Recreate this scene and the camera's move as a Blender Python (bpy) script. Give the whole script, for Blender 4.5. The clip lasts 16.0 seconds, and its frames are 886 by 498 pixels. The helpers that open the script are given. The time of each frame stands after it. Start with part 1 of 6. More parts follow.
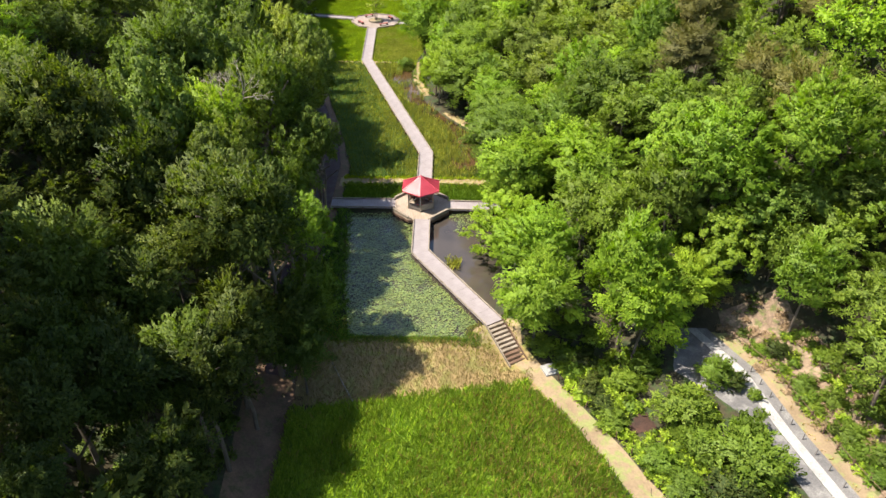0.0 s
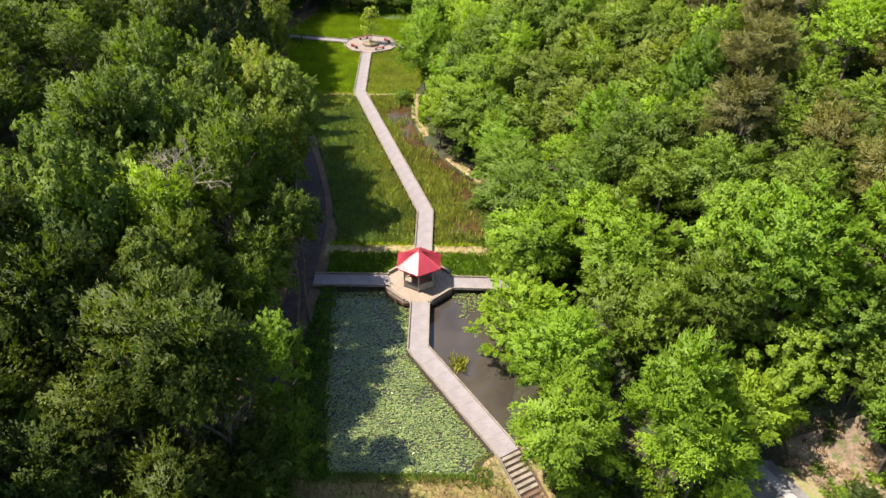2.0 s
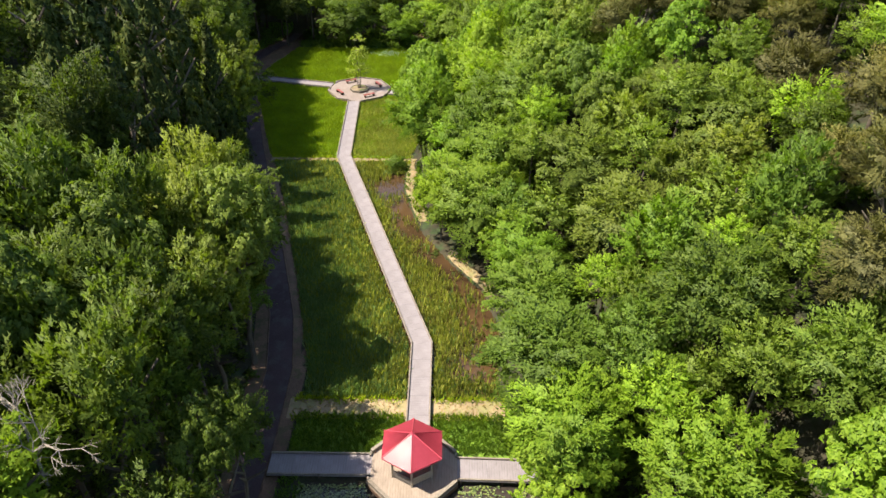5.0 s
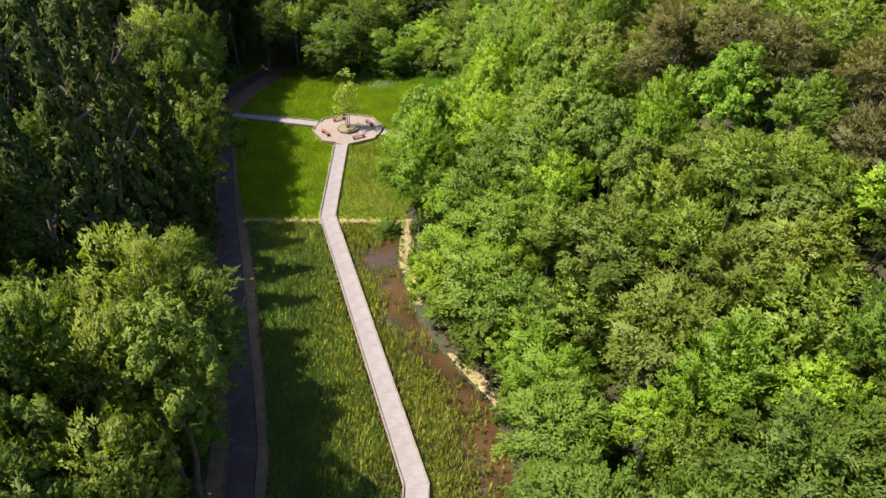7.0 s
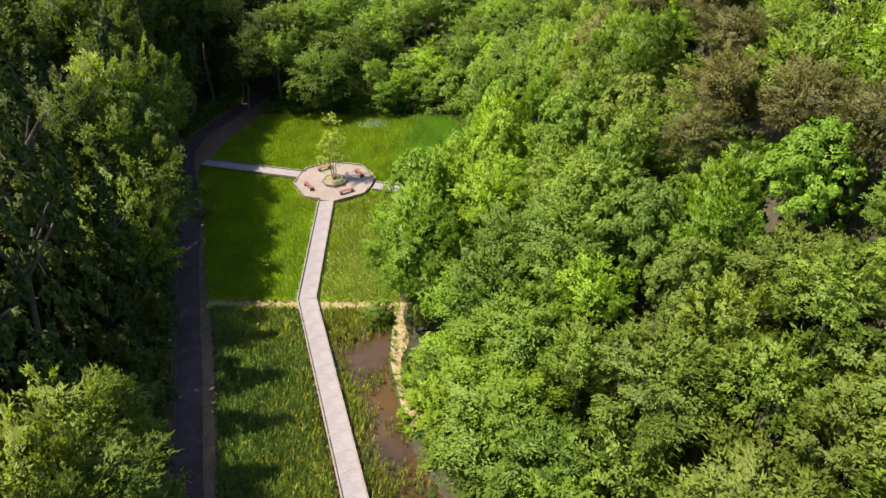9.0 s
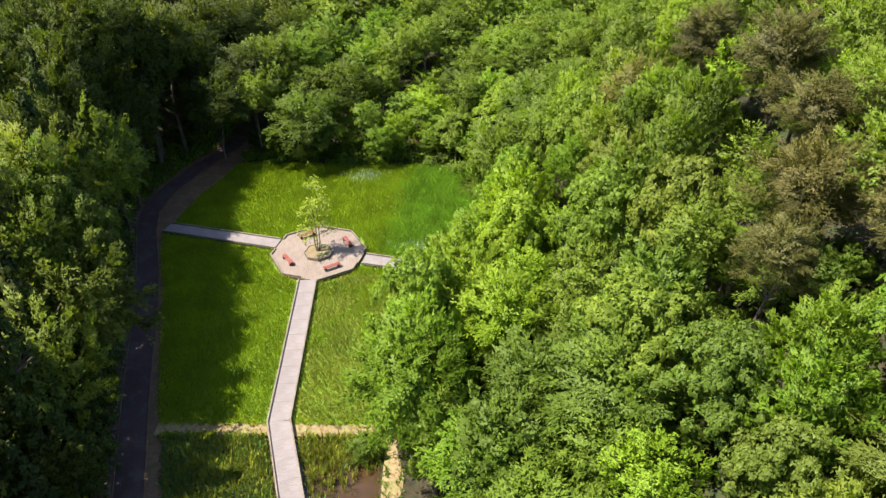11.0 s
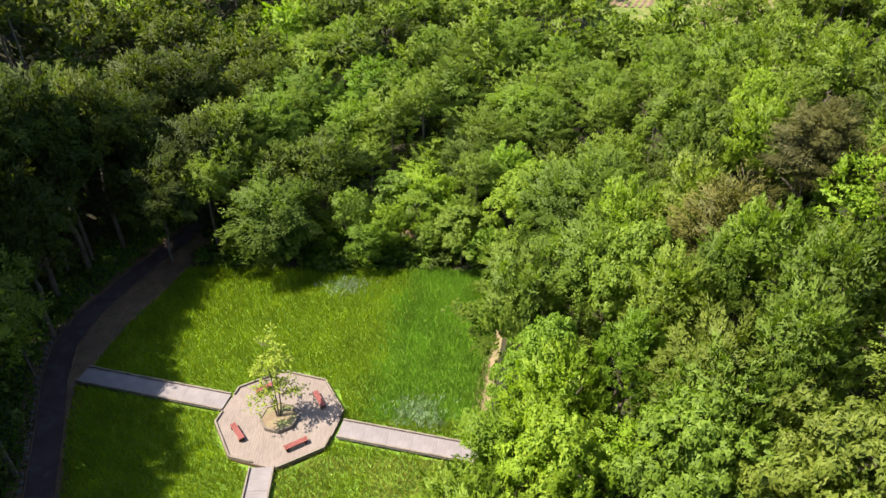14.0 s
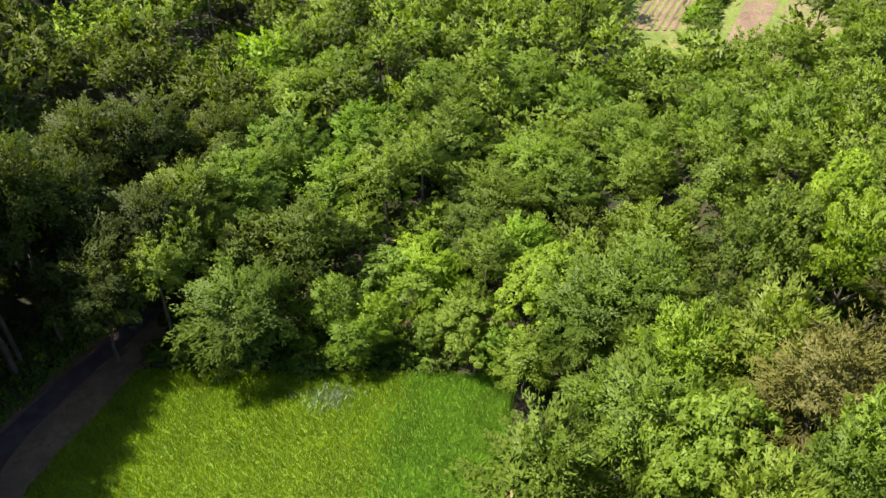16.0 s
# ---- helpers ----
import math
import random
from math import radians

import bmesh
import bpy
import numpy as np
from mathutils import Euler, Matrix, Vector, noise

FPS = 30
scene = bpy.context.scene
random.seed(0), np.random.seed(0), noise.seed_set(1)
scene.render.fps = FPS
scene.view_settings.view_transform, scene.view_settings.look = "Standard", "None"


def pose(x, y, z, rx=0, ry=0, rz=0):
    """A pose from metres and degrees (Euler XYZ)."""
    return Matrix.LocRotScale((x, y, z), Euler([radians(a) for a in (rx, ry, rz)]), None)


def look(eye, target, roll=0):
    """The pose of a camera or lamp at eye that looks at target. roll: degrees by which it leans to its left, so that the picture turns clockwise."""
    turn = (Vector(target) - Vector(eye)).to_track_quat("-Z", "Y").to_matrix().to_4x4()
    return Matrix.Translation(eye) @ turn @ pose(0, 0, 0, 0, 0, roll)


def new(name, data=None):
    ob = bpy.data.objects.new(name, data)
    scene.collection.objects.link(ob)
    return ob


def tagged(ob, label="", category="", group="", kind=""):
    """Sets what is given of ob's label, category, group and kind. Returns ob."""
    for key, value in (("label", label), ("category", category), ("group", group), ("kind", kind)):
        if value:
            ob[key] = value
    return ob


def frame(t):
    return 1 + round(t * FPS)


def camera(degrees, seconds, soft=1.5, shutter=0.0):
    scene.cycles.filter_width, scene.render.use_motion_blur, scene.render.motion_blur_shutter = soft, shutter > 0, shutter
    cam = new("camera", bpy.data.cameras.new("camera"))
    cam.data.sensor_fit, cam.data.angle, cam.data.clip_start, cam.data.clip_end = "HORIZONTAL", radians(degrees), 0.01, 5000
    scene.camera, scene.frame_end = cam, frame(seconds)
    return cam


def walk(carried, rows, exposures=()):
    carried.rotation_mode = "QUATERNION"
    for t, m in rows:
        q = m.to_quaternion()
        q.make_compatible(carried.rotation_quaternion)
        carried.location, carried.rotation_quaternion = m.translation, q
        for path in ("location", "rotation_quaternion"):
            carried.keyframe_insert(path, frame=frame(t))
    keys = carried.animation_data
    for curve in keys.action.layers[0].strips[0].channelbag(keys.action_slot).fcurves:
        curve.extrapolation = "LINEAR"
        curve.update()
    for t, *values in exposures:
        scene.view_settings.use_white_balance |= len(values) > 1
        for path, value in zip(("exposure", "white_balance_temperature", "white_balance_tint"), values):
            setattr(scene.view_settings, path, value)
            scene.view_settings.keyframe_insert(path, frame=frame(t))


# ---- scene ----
# A drone glides level up the valley, 42 m above the boardwalk, looking down by 35 degrees.
cam = camera(64.8, 16.0)


# slight drift of the drone: time, sideways and upwards in metres, dip and turn in degrees
DRIFT = np.array([(0.0, 0.01, -0.07, -0.02, 0.09), (3.0, -0.07, 0.05, 0.0, 0.13), (4.5, -0.07, 0.06, 0.01, 0.11), (6.5, 0.01, 0.03, 0.0, -0.02), (8.5, 0.10, -0.03, 0.015, -0.08),
                  (11.0, 0.02, 0.07, -0.06, -0.08), (12.5, 0.0, 0.09, -0.095, -0.067), (14.0, 0.01, 0.01, -0.07, -0.06), (16.0, -0.02, -0.21, 0.10, 0.0)])


def eye_row(t):
    s = t / 16.0
    dx, dz, dd, dt = (float(np.interp(t, DRIFT[:, 0], DRIFT[:, k])) for k in (1, 2, 3, 4))
    eye = Vector((-2.0 * s + dx, 119.49 * s, 42.0 + dz))
    dip, turn = radians(34.59 + 0.83 * s + dd), radians(0.09 * s + dt)
    way = Vector((-math.sin(turn) * math.cos(dip), math.cos(turn) * math.cos(dip), -math.sin(dip)))
    return t, look(eye, eye + way, 0.74)


walk(cam, [eye_row(0.5 * k) for k in range(33)], [(0.0, 1.98), (1.2, 1.95), (2.5, 1.82), (6.0, 1.81), (8.0, 1.74), (11.0, 1.84), (16.0, 1.77)])

# ---- world, sun ----
SUN = Vector((-0.985, -0.17, 1.85)).normalized()          # towards the sun
world = bpy.data.worlds.new("world")
scene.world = world
world.use_nodes = True
wn = world.node_tree.nodes
sky = wn.new("ShaderNodeTexSky")
sky.sky_type = 'NISHITA'
sky.sun_disc = False
sky.sun_elevation = math.asin(SUN.z)
sky.sun_rotation = math.atan2(SUN.x, SUN.y)
wn["Background"].inputs["Strength"].default_value = 0.094
world.node_tree.links.new(sky.outputs[0], wn["Background"].inputs["Color"])
sun_data = bpy.data.lights.new("sun", 'SUN')
sun_data.energy, sun_data.angle, sun_data.color = 4.5, radians(0.53), (1.0, 0.91, 0.78)
sun_ob = new("sun", sun_data)
sun_ob.matrix_world = look(SUN * 100, (0, 0, 0))

# ---- materials ----


def material(name, rough=0.8, metal=0.0, spec=0.3):
    m = bpy.data.materials.new(name)
    m.use_nodes = True
    b = m.node_tree.nodes["Principled BSDF"]
    b.inputs["Roughness"].default_value = rough
    b.inputs["Metallic"].default_value = metal
    b.inputs["Specular IOR Level"].default_value = spec
    return m, m.node_tree.nodes, m.node_tree.links, b


def noise_node(n, l, scale, detail=4.0, rough=0.6, coords="Object", stretch=None):
    tc = n.new("ShaderNodeTexCoord")
    t = n.new("ShaderNodeTexNoise")
    t.inputs["Scale"].default_value = scale
    t.inputs["Detail"].default_value = detail
    t.inputs["Roughness"].default_value = rough
    src = tc.outputs[coords]
    if stretch:
        mp = n.new("ShaderNodeMapping")
        mp.inputs["Scale"].default_value = stretch
        l.new(src, mp.inputs["Vector"])
        src = mp.outputs["Vector"]
    l.new(src, t.inputs["Vector"])
    return t


def ramp(n, l, source, stops):
    r = n.new("ShaderNodeValToRGB")
    e = r.color_ramp.elements
    while len(e) < len(stops):
        e.new(0.5)
    for el, (p, c) in zip(e, stops):
        el.position, el.color = p, (*c, 1)
    l.new(source, r.inputs["Fac"])
    return r.outputs["Color"]


def mixed(n, l, kind, fac, a, b):
    m = n.new("ShaderNodeMix")
    m.data_type, m.blend_type = 'RGBA', kind
    for sock, v in ((m.inputs["Factor"], fac), (m.inputs[6], a), (m.inputs[7], b)):
        if isinstance(v, (int, float)):
            sock.default_value = v
        elif isinstance(v, tuple):
            sock.default_value = (*v, 1)
        else:
            l.new(v, sock)
    return m.outputs[2]


def bumped(n, l, b, source, strength, distance):
    bp = n.new("ShaderNodeBump")
    bp.inputs["Strength"].default_value = strength
    bp.inputs["Distance"].default_value = distance
    l.new(source, bp.inputs["Height"])
    l.new(bp.outputs["Normal"], b.inputs["Normal"])


def speckled(name, dark, light, coarse, fine, rough=0.85, bump=0.4, depth=0.03, third=None, spec=0.3, grain=0.75):
    """A matt surface with variation at two scales."""
    m, n, l, b = material(name, rough, 0.0, spec)
    big = noise_node(n, l, coarse)
    small = noise_node(n, l, fine, 3.0)
    col = ramp(n, l, big.outputs["Fac"], [(0.36, dark), (0.64, light)])
    if third:
        mid = noise_node(n, l, coarse * 2.7, 5.0)
        col = mixed(n, l, 'MIX', ramp(n, l, mid.outputs["Fac"], [(0.5, (0, 0, 0)), (0.62, (1, 1, 1))]), col, third)
    col = mixed(n, l, 'MULTIPLY', grain, col, ramp(n, l, small.outputs["Fac"], [(0.3, (0.45, 0.45, 0.45)), (0.7, (1.3, 1.3, 1.3))]))
    l.new(col, b.inputs["Base Color"])
    bumped(n, l, b, small.outputs["Fac"], bump, depth)
    return m


def leafy(name, dark, light, pale, through_light=0.45, rough=0.6, spot=0.35, spec=0.22):
    """Leaves: colour by piece, by plant and by place; lets light through."""
    m, n, l, b = material(name, rough, 0.0, spec)
    geo = n.new("ShaderNodeNewGeometry")
    info = n.new("ShaderNodeObjectInfo")
    place = noise_node(n, l, spot, 2.0)
    col = ramp(n, l, geo.outputs["Random Per Island"], [(0.0, dark), (0.55, light), (1.0, pale)])
    hue = n.new("ShaderNodeHueSaturation")
    mr = n.new("ShaderNodeMapRange")
    mr.inputs["To Min"].default_value, mr.inputs["To Max"].default_value = 0.488, 0.506
    l.new(info.outputs["Random"], mr.inputs["Value"])
    l.new(mr.outputs["Result"], hue.inputs["Hue"])
    mv = n.new("ShaderNodeMapRange")
    mv.inputs["From Min"].default_value, mv.inputs["From Max"].default_value = 0.3, 0.7
    mv.inputs["To Min"].default_value, mv.inputs["To Max"].default_value = 0.80, 1.20
    l.new(place.outputs["Fac"], mv.inputs["Value"])
    l.new(mv.outputs["Result"], hue.inputs["Value"])
    rnd2 = n.new("ShaderNodeMath")
    rnd2.operation = 'FRACT'
    mul = n.new("ShaderNodeMath")
    mul.operation, mul.inputs[1].default_value = 'MULTIPLY', 17.31
    l.new(info.outputs["Random"], mul.inputs[0])
    l.new(mul.outputs[0], rnd2.inputs[0])
    tone = ramp(n, l, rnd2.outputs[0], [(0.0, (0.74, 0.77, 0.72)), (0.5, (1.0, 1.0, 0.90)), (1.0, (1.22, 1.18, 0.92))])
    col = mixed(n, l, 'MULTIPLY', 1.0, col, tone)
    l.new(col, hue.inputs["Color"])
    l.new(hue.outputs["Color"], b.inputs["Base Color"])
    tr = n.new("ShaderNodeBsdfTranslucent")
    warm = mixed(n, l, 'MULTIPLY', 1.0, hue.outputs["Color"], (1.18, 1.30, 0.48))
    l.new(warm, tr.inputs["Color"])
    ms = n.new("ShaderNodeMixShader")
    ms.inputs["Fac"].default_value = through_light
    l.new(b.outputs["BSDF"], ms.inputs[1])
    l.new(tr.outputs["BSDF"], ms.inputs[2])
    l.new(ms.outputs["Shader"], n["Material Output"].inputs["Surface"])
    return m


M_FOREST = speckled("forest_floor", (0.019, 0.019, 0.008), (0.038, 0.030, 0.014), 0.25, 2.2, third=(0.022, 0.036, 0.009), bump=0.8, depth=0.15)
M_DIRT = speckled("dry_dirt", (0.080, 0.047, 0.029), (0.124, 0.076, 0.045), 0.5, 6.0, third=(0.068, 0.054, 0.022), grain=0.5)
M_STRAW = speckled("dry_straw_ground", (0.170, 0.124, 0.064), (0.240, 0.180, 0.098), 0.35, 5.0, third=(0.165, 0.150, 0.060), bump=0.5, depth=0.04, grain=0.4)
M_BANK = speckled("dry_bank_turf", (0.150, 0.104, 0.042), (0.205, 0.148, 0.064), 0.35, 5.0, third=(0.150, 0.140, 0.040), bump=0.5, depth=0.04, grain=0.4)
M_SLOPE = speckled("dry_leaf_slope", (0.095, 0.064, 0.042), (0.190, 0.136, 0.092), 0.6, 5.0, third=(0.085, 0.090, 0.030), bump=0.8, depth=0.1)
M_REDEARTH = speckled("reddish_bare_earth", (0.170, 0.080, 0.045), (0.260, 0.130, 0.075), 0.5, 5.0)
# much darker red earth, for the gully patch only
M_GULLY = speckled("dark_red_earth", (0.020, 0.010, 0.007), (0.042, 0.019, 0.012), 0.6, 6.0, bump=0.8, depth=0.08)
M_PATH = speckled("trodden_dry_grass_path", (0.138, 0.100, 0.060), (0.190, 0.142, 0.086), 0.35, 6.0, third=(0.140, 0.150, 0.052), bump=0.3, grain=0.35)
M_SOIL = speckled("lawn_soil", (0.080, 0.150, 0.011), (0.120, 0.200, 0.016), 0.2, 3.0, bump=0.7, depth=0.08)
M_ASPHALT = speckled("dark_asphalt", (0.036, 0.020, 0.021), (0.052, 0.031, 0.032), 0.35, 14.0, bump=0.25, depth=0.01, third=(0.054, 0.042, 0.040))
M_ROAD = speckled("worn_grey_asphalt", (0.078, 0.075, 0.075), (0.120, 0.114, 0.111), 0.3, 14.0, bump=0.25, depth=0.01, third=(0.144, 0.138, 0.132))
M_CONCRETE = speckled("pale_concrete", (0.205, 0.196, 0.188), (0.260, 0.250, 0.238), 0.8, 9.0, bump=0.2, depth=0.01)
M_FIELD = speckled("ploughed_earth", (0.120, 0.076, 0.050), (0.175, 0.120, 0.078), 0.25, 3.0, third=(0.140, 0.118, 0.052))
M_FALLOW = speckled("fallow_earth", (0.112, 0.112, 0.036), (0.150, 0.132, 0.054), 0.09, 1.5, third=(0.165, 0.120, 0.066))
M_MEADOW = speckled("far_meadow", (0.085, 0.118, 0.018), (0.120, 0.150, 0.026), 0.12, 2.0, third=(0.145, 0.140, 0.042))
M_BARK = speckled("grey_brown_bark", (0.07, 0.055, 0.04), (0.14, 0.115, 0.09), 1.5, 12.0, bump=0.8, depth=0.03)
M_PINEBARK = speckled("reddish_pine_bark", (0.14, 0.07, 0.045), (0.26, 0.15, 0.10), 1.5, 12.0, bump=0.8, depth=0.03)
M_DEADWOOD = speckled("bleached_dead_wood", (0.168, 0.140, 0.112), (0.252, 0.218, 0.179), 2.0, 12.0)
M_BROWNWOOD = speckled("dark_brown_timber", (0.060, 0.034, 0.021), (0.112, 0.068, 0.044), 1.2, 16.0)
M_TANWOOD = speckled("weathered_tan_timber", (0.130, 0.106, 0.080), (0.190, 0.160, 0.126), 1.0, 14.0)
M_PALEWOOD = speckled("pale_tan_timber", (0.230, 0.190, 0.140), (0.320, 0.270, 0.205), 1.0, 14.0)
M_GREYWOOD = speckled("grey_weathered_timber", (0.090, 0.078, 0.067), (0.146, 0.131, 0.118), 1.0, 14.0)
M_REDBENCH = speckled("faded_red_stain_timber", (0.160, 0.043, 0.037), (0.228, 0.073, 0.060), 1.5, 14.0, rough=0.6)
M_DARKROCK = speckled("dark_mossy_rock", (0.050, 0.045, 0.040), (0.105, 0.098, 0.085), 1.2, 6.0, bump=0.8, depth=0.1)
M_METAL = speckled("dull_steel", (0.10, 0.09, 0.085), (0.17, 0.155, 0.145), 2.0, 20.0, rough=0.5, spec=0.5)
M_DRYBRUSH = leafy("dry_brush", (0.12, 0.082, 0.055), (0.20, 0.14, 0.092), (0.30, 0.22, 0.15), 0.25)


def planked(name, dark, light, pitch, rough=0.75):
    """Boards across the local x axis, one board every pitch metres."""
    m, n, l, b = material(name, rough)
    tc = n.new("ShaderNodeTexCoord")
    w = n.new("ShaderNodeTexWave")
    w.wave_type, w.bands_direction, w.wave_profile = 'BANDS', 'X', 'SAW'
    w.inputs["Scale"].default_value = 0.314159 / pitch
    w.inputs["Distortion"].default_value = 0.0
    l.new(tc.outputs["Object"], w.inputs["Vector"])
    grain = noise_node(n, l, 3.0, 5.0, 0.65, stretch=(2.0, 0.4, 1.0))
    stain = noise_node(n, l, 0.45, 3.0)
    info = n.new("ShaderNodeObjectInfo")
    col = ramp(n, l, grain.outputs["Fac"], [(0.32, dark), (0.68, light)])
    col = mixed(n, l, 'MULTIPLY', 0.8, col, ramp(n, l, stain.outputs["Fac"], [(0.3, (0.82, 0.80, 0.78)), (0.7, (1.08, 1.07, 1.06))]))
    col = mixed(n, l, 'MULTIPLY', 0.35, col, ramp(n, l, info.outputs["Random"], [(0.0, (0.88, 0.87, 0.86)), (1.0, (1.08, 1.07, 1.06))]))
    seam = ramp(n, l, w.outputs["Fac"], [(0.0, (0.35, 0.33, 0.31)), (0.07, (1, 1, 1)), (0.95, (1, 1, 1)), (1.0, (0.35, 0.33, 0.31))])
    col = mixed(n, l, 'MULTIPLY', 0.8, col, seam)
    l.new(col, b.inputs["Base Color"])
    bumped(n, l, b, grain.outputs["Fac"], 0.3, 0.01)
    return m


M_DECK = planked("pale_pinkish_deck_boards", (0.144, 0.127, 0.130), (0.186, 0.167, 0.171), 0.19)
M_PLAZA = planked("weathered_plaza_boards", (0.146, 0.117, 0.101), (0.198, 0.163, 0.142), 0.19)
M_TANDECK = planked("tan_deck_boards", (0.180, 0.143, 0.110), (0.245, 0.200, 0.158), 0.19)

M_ROOF, _n, _l, _b = material("red_painted_metal_roof", 0.4, 0.0, 0.65)
_s = noise_node(_n, _l, 1.4, 4.0)
_l.new(ramp(_n, _l, _s.outputs["Fac"], [(0.3, (0.33, 0.032, 0.052)), (0.7, (0.41, 0.050, 0.074))]), _b.inputs["Base Color"])
_l.new(ramp(_n, _l, _s.outputs["Fac"], [(0.3, (0.36, 0.36, 0.36)), (0.7, (0.46, 0.46, 0.46))]), _b.inputs["Roughness"])


def watery(name, deep, shallow, rough):
    m, n, l, b = material(name, rough, 0.0, 0.4)
    big = noise_node(n, l, 0.25, 3.0)
    rip = noise_node(n, l, 2.5, 2.0)
    l.new(ramp(n, l, big.outputs["Fac"], [(0.35, deep), (0.65, shallow)]), b.inputs["Base Color"])
    bumped(n, l, b, rip.outputs["Fac"], 0.12, 0.03)
    return m


M_WATER = watery("still_brown_pond_water", (0.028, 0.023, 0.019), (0.042, 0.034, 0.028), 0.06)
M_MUDWATER = watery("muddy_marsh_water", (0.030, 0.018, 0.009), (0.054, 0.031, 0.014), 0.08)

GREEN = {
    "B": leafy("mid_green_leaves", (0.074, 0.126, 0.016), (0.116, 0.181, 0.022), (0.165, 0.238, 0.035)),
    "Y": leafy("bright_yellow_green_leaves", (0.099, 0.174, 0.014), (0.149, 0.239, 0.018), (0.203, 0.294, 0.029)),
    "D": leafy("deep_green_leaves", (0.050, 0.082, 0.010), (0.082, 0.125, 0.015), (0.126, 0.171, 0.025)),
    "P": leafy("olive_brown_pine_needles", (0.058, 0.060, 0.016), (0.092, 0.090, 0.024), (0.130, 0.120, 0.036), 0.25),
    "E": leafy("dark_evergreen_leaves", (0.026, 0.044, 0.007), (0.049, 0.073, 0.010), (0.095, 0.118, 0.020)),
    "O": leafy("olive_leaves", (0.085, 0.121, 0.017), (0.130, 0.174, 0.025), (0.182, 0.225, 0.040)),
    "S": leafy("fresh_sunlit_shrub_leaves", (0.155, 0.226, 0.020), (0.218, 0.298, 0.027), (0.282, 0.350, 0.044)),
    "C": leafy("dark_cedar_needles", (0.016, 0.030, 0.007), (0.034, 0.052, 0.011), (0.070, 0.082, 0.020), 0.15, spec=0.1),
}
M_LAWN = leafy("lush_meadow_grass", (0.205, 0.295, 0.011), (0.262, 0.352, 0.014), (0.325, 0.400, 0.028), 0.48, 0.6)
M_REED = leafy("deep_green_reeds", (0.052, 0.109, 0.010), (0.089, 0.166, 0.015), (0.135, 0.223, 0.031), 0.35, 0.6)
M_MARSH = leafy("yellow_green_marsh_plants", (0.160, 0.182, 0.030), (0.270, 0.290, 0.052), (0.400, 0.390, 0.110), 0.3, 0.6)
M_FIELDGRASS = leafy("coarse_field_grass", (0.158, 0.245, 0.024), (0.222, 0.300, 0.036), (0.320, 0.370, 0.075), 0.48, 0.6)
M_MARSHREED = leafy("olive_marsh_reeds", (0.080, 0.140, 0.036), (0.145, 0.222, 0.062), (0.225, 0.292, 0.125), 0.3, 0.34, spec=0.9)
M_MEADOWREED = leafy("fresh_green_meadow_reeds", (0.128, 0.262, 0.024), (0.168, 0.312, 0.034), (0.210, 0.352, 0.055), 0.48, 0.6)
M_PALEFLOWER = leafy("pale_flowers", (0.18, 0.30, 0.14), (0.34, 0.42, 0.36), (0.50, 0.56, 0.55), 0.3, 0.6)
M_YOUNGLEAF = leafy("pale_young_leaves", (0.105, 0.165, 0.018), (0.155, 0.220, 0.026), (0.210, 0.270, 0.044), 0.4)
M_DRYGRASS = leafy("dry_straw_grass", (0.200, 0.150, 0.066), (0.270, 0.206, 0.096), (0.340, 0.268, 0.132), 0.3, 0.7)
M_BANKTURF = leafy("yellow_green_bank_turf", (0.150, 0.160, 0.022), (0.205, 0.210, 0.034), (0.265, 0.255, 0.058), 0.3, 0.7)
M_LILY = leafy("waxy_water_lily_leaves", (0.056, 0.092, 0.033), (0.106, 0.146, 0.041), (0.158, 0.188, 0.053), 0.12, 0.32, spec=0.65)

# ---- mesh helpers ----


def linked(name, me, mat, parent=None, label=""):
    me.materials.clear()
    me.materials.append(mat)
    ob = new(name, me)
    if parent:
        ob.parent = parent
    if label:
        ob["label"] = label
    return ob


def part(name, bm, mat, parent=None, label=""):
    me = bpy.data.meshes.new(name)
    bm.normal_update()
    bm.to_mesh(me)
    bm.free()
    return linked(name, me, mat, parent, label)


def raw_mesh(name, verts, faces):
    """A mesh of many equal faces from numpy arrays."""
    verts, faces = np.asarray(verts, dtype=np.float32), np.asarray(faces, dtype=np.int32)
    me = bpy.data.meshes.new(name)
    me.vertices.add(len(verts))
    me.vertices.foreach_set("co", verts.ravel())
    k = faces.shape[1]
    me.loops.add(faces.size)
    me.loops.foreach_set("vertex_index", faces.ravel())
    me.polygons.add(len(faces))
    me.polygons.foreach_set("loop_start", np.arange(0, faces.size, k, dtype=np.int32))
    me.polygons.foreach_set("loop_total", np.full(len(faces), k, dtype=np.int32))
    me.update(calc_edges=True)
    return me


def box(bm, m, sx, sy, sz, bevel=0.0):
    """A box of those sizes, standing on the origin of m."""
    made = bmesh.ops.create_cube(bm, size=1.0, matrix=m @ Matrix.Translation((0, 0, sz / 2)) @ Matrix.Diagonal((sx, sy, sz, 1)))
    if bevel:
        edges = list({e for v in made["verts"] for e in v.link_edges})
        bmesh.ops.bevel(bm, geom=edges, offset=bevel, segments=1, affect='EDGES')


def prism(bm, ring, z0, z1):
    """An upright prism over a ring of (x, y)."""
    low = [bm.verts.new((x, y, z0)) for x, y in ring]
    top = [bm.verts.new((x, y, z1)) for x, y in ring]
    n = len(ring)
    bm.faces.new(top)
    bm.faces.new(low[::-1])
    for i in range(n):
        bm.faces.new((low[i], low[(i + 1) % n], top[(i + 1) % n], top[i]))


def empty_at(name, m):
    ob = new(name)
    ob.empty_display_size = 0.5
    ob.matrix_basis = m
    return ob


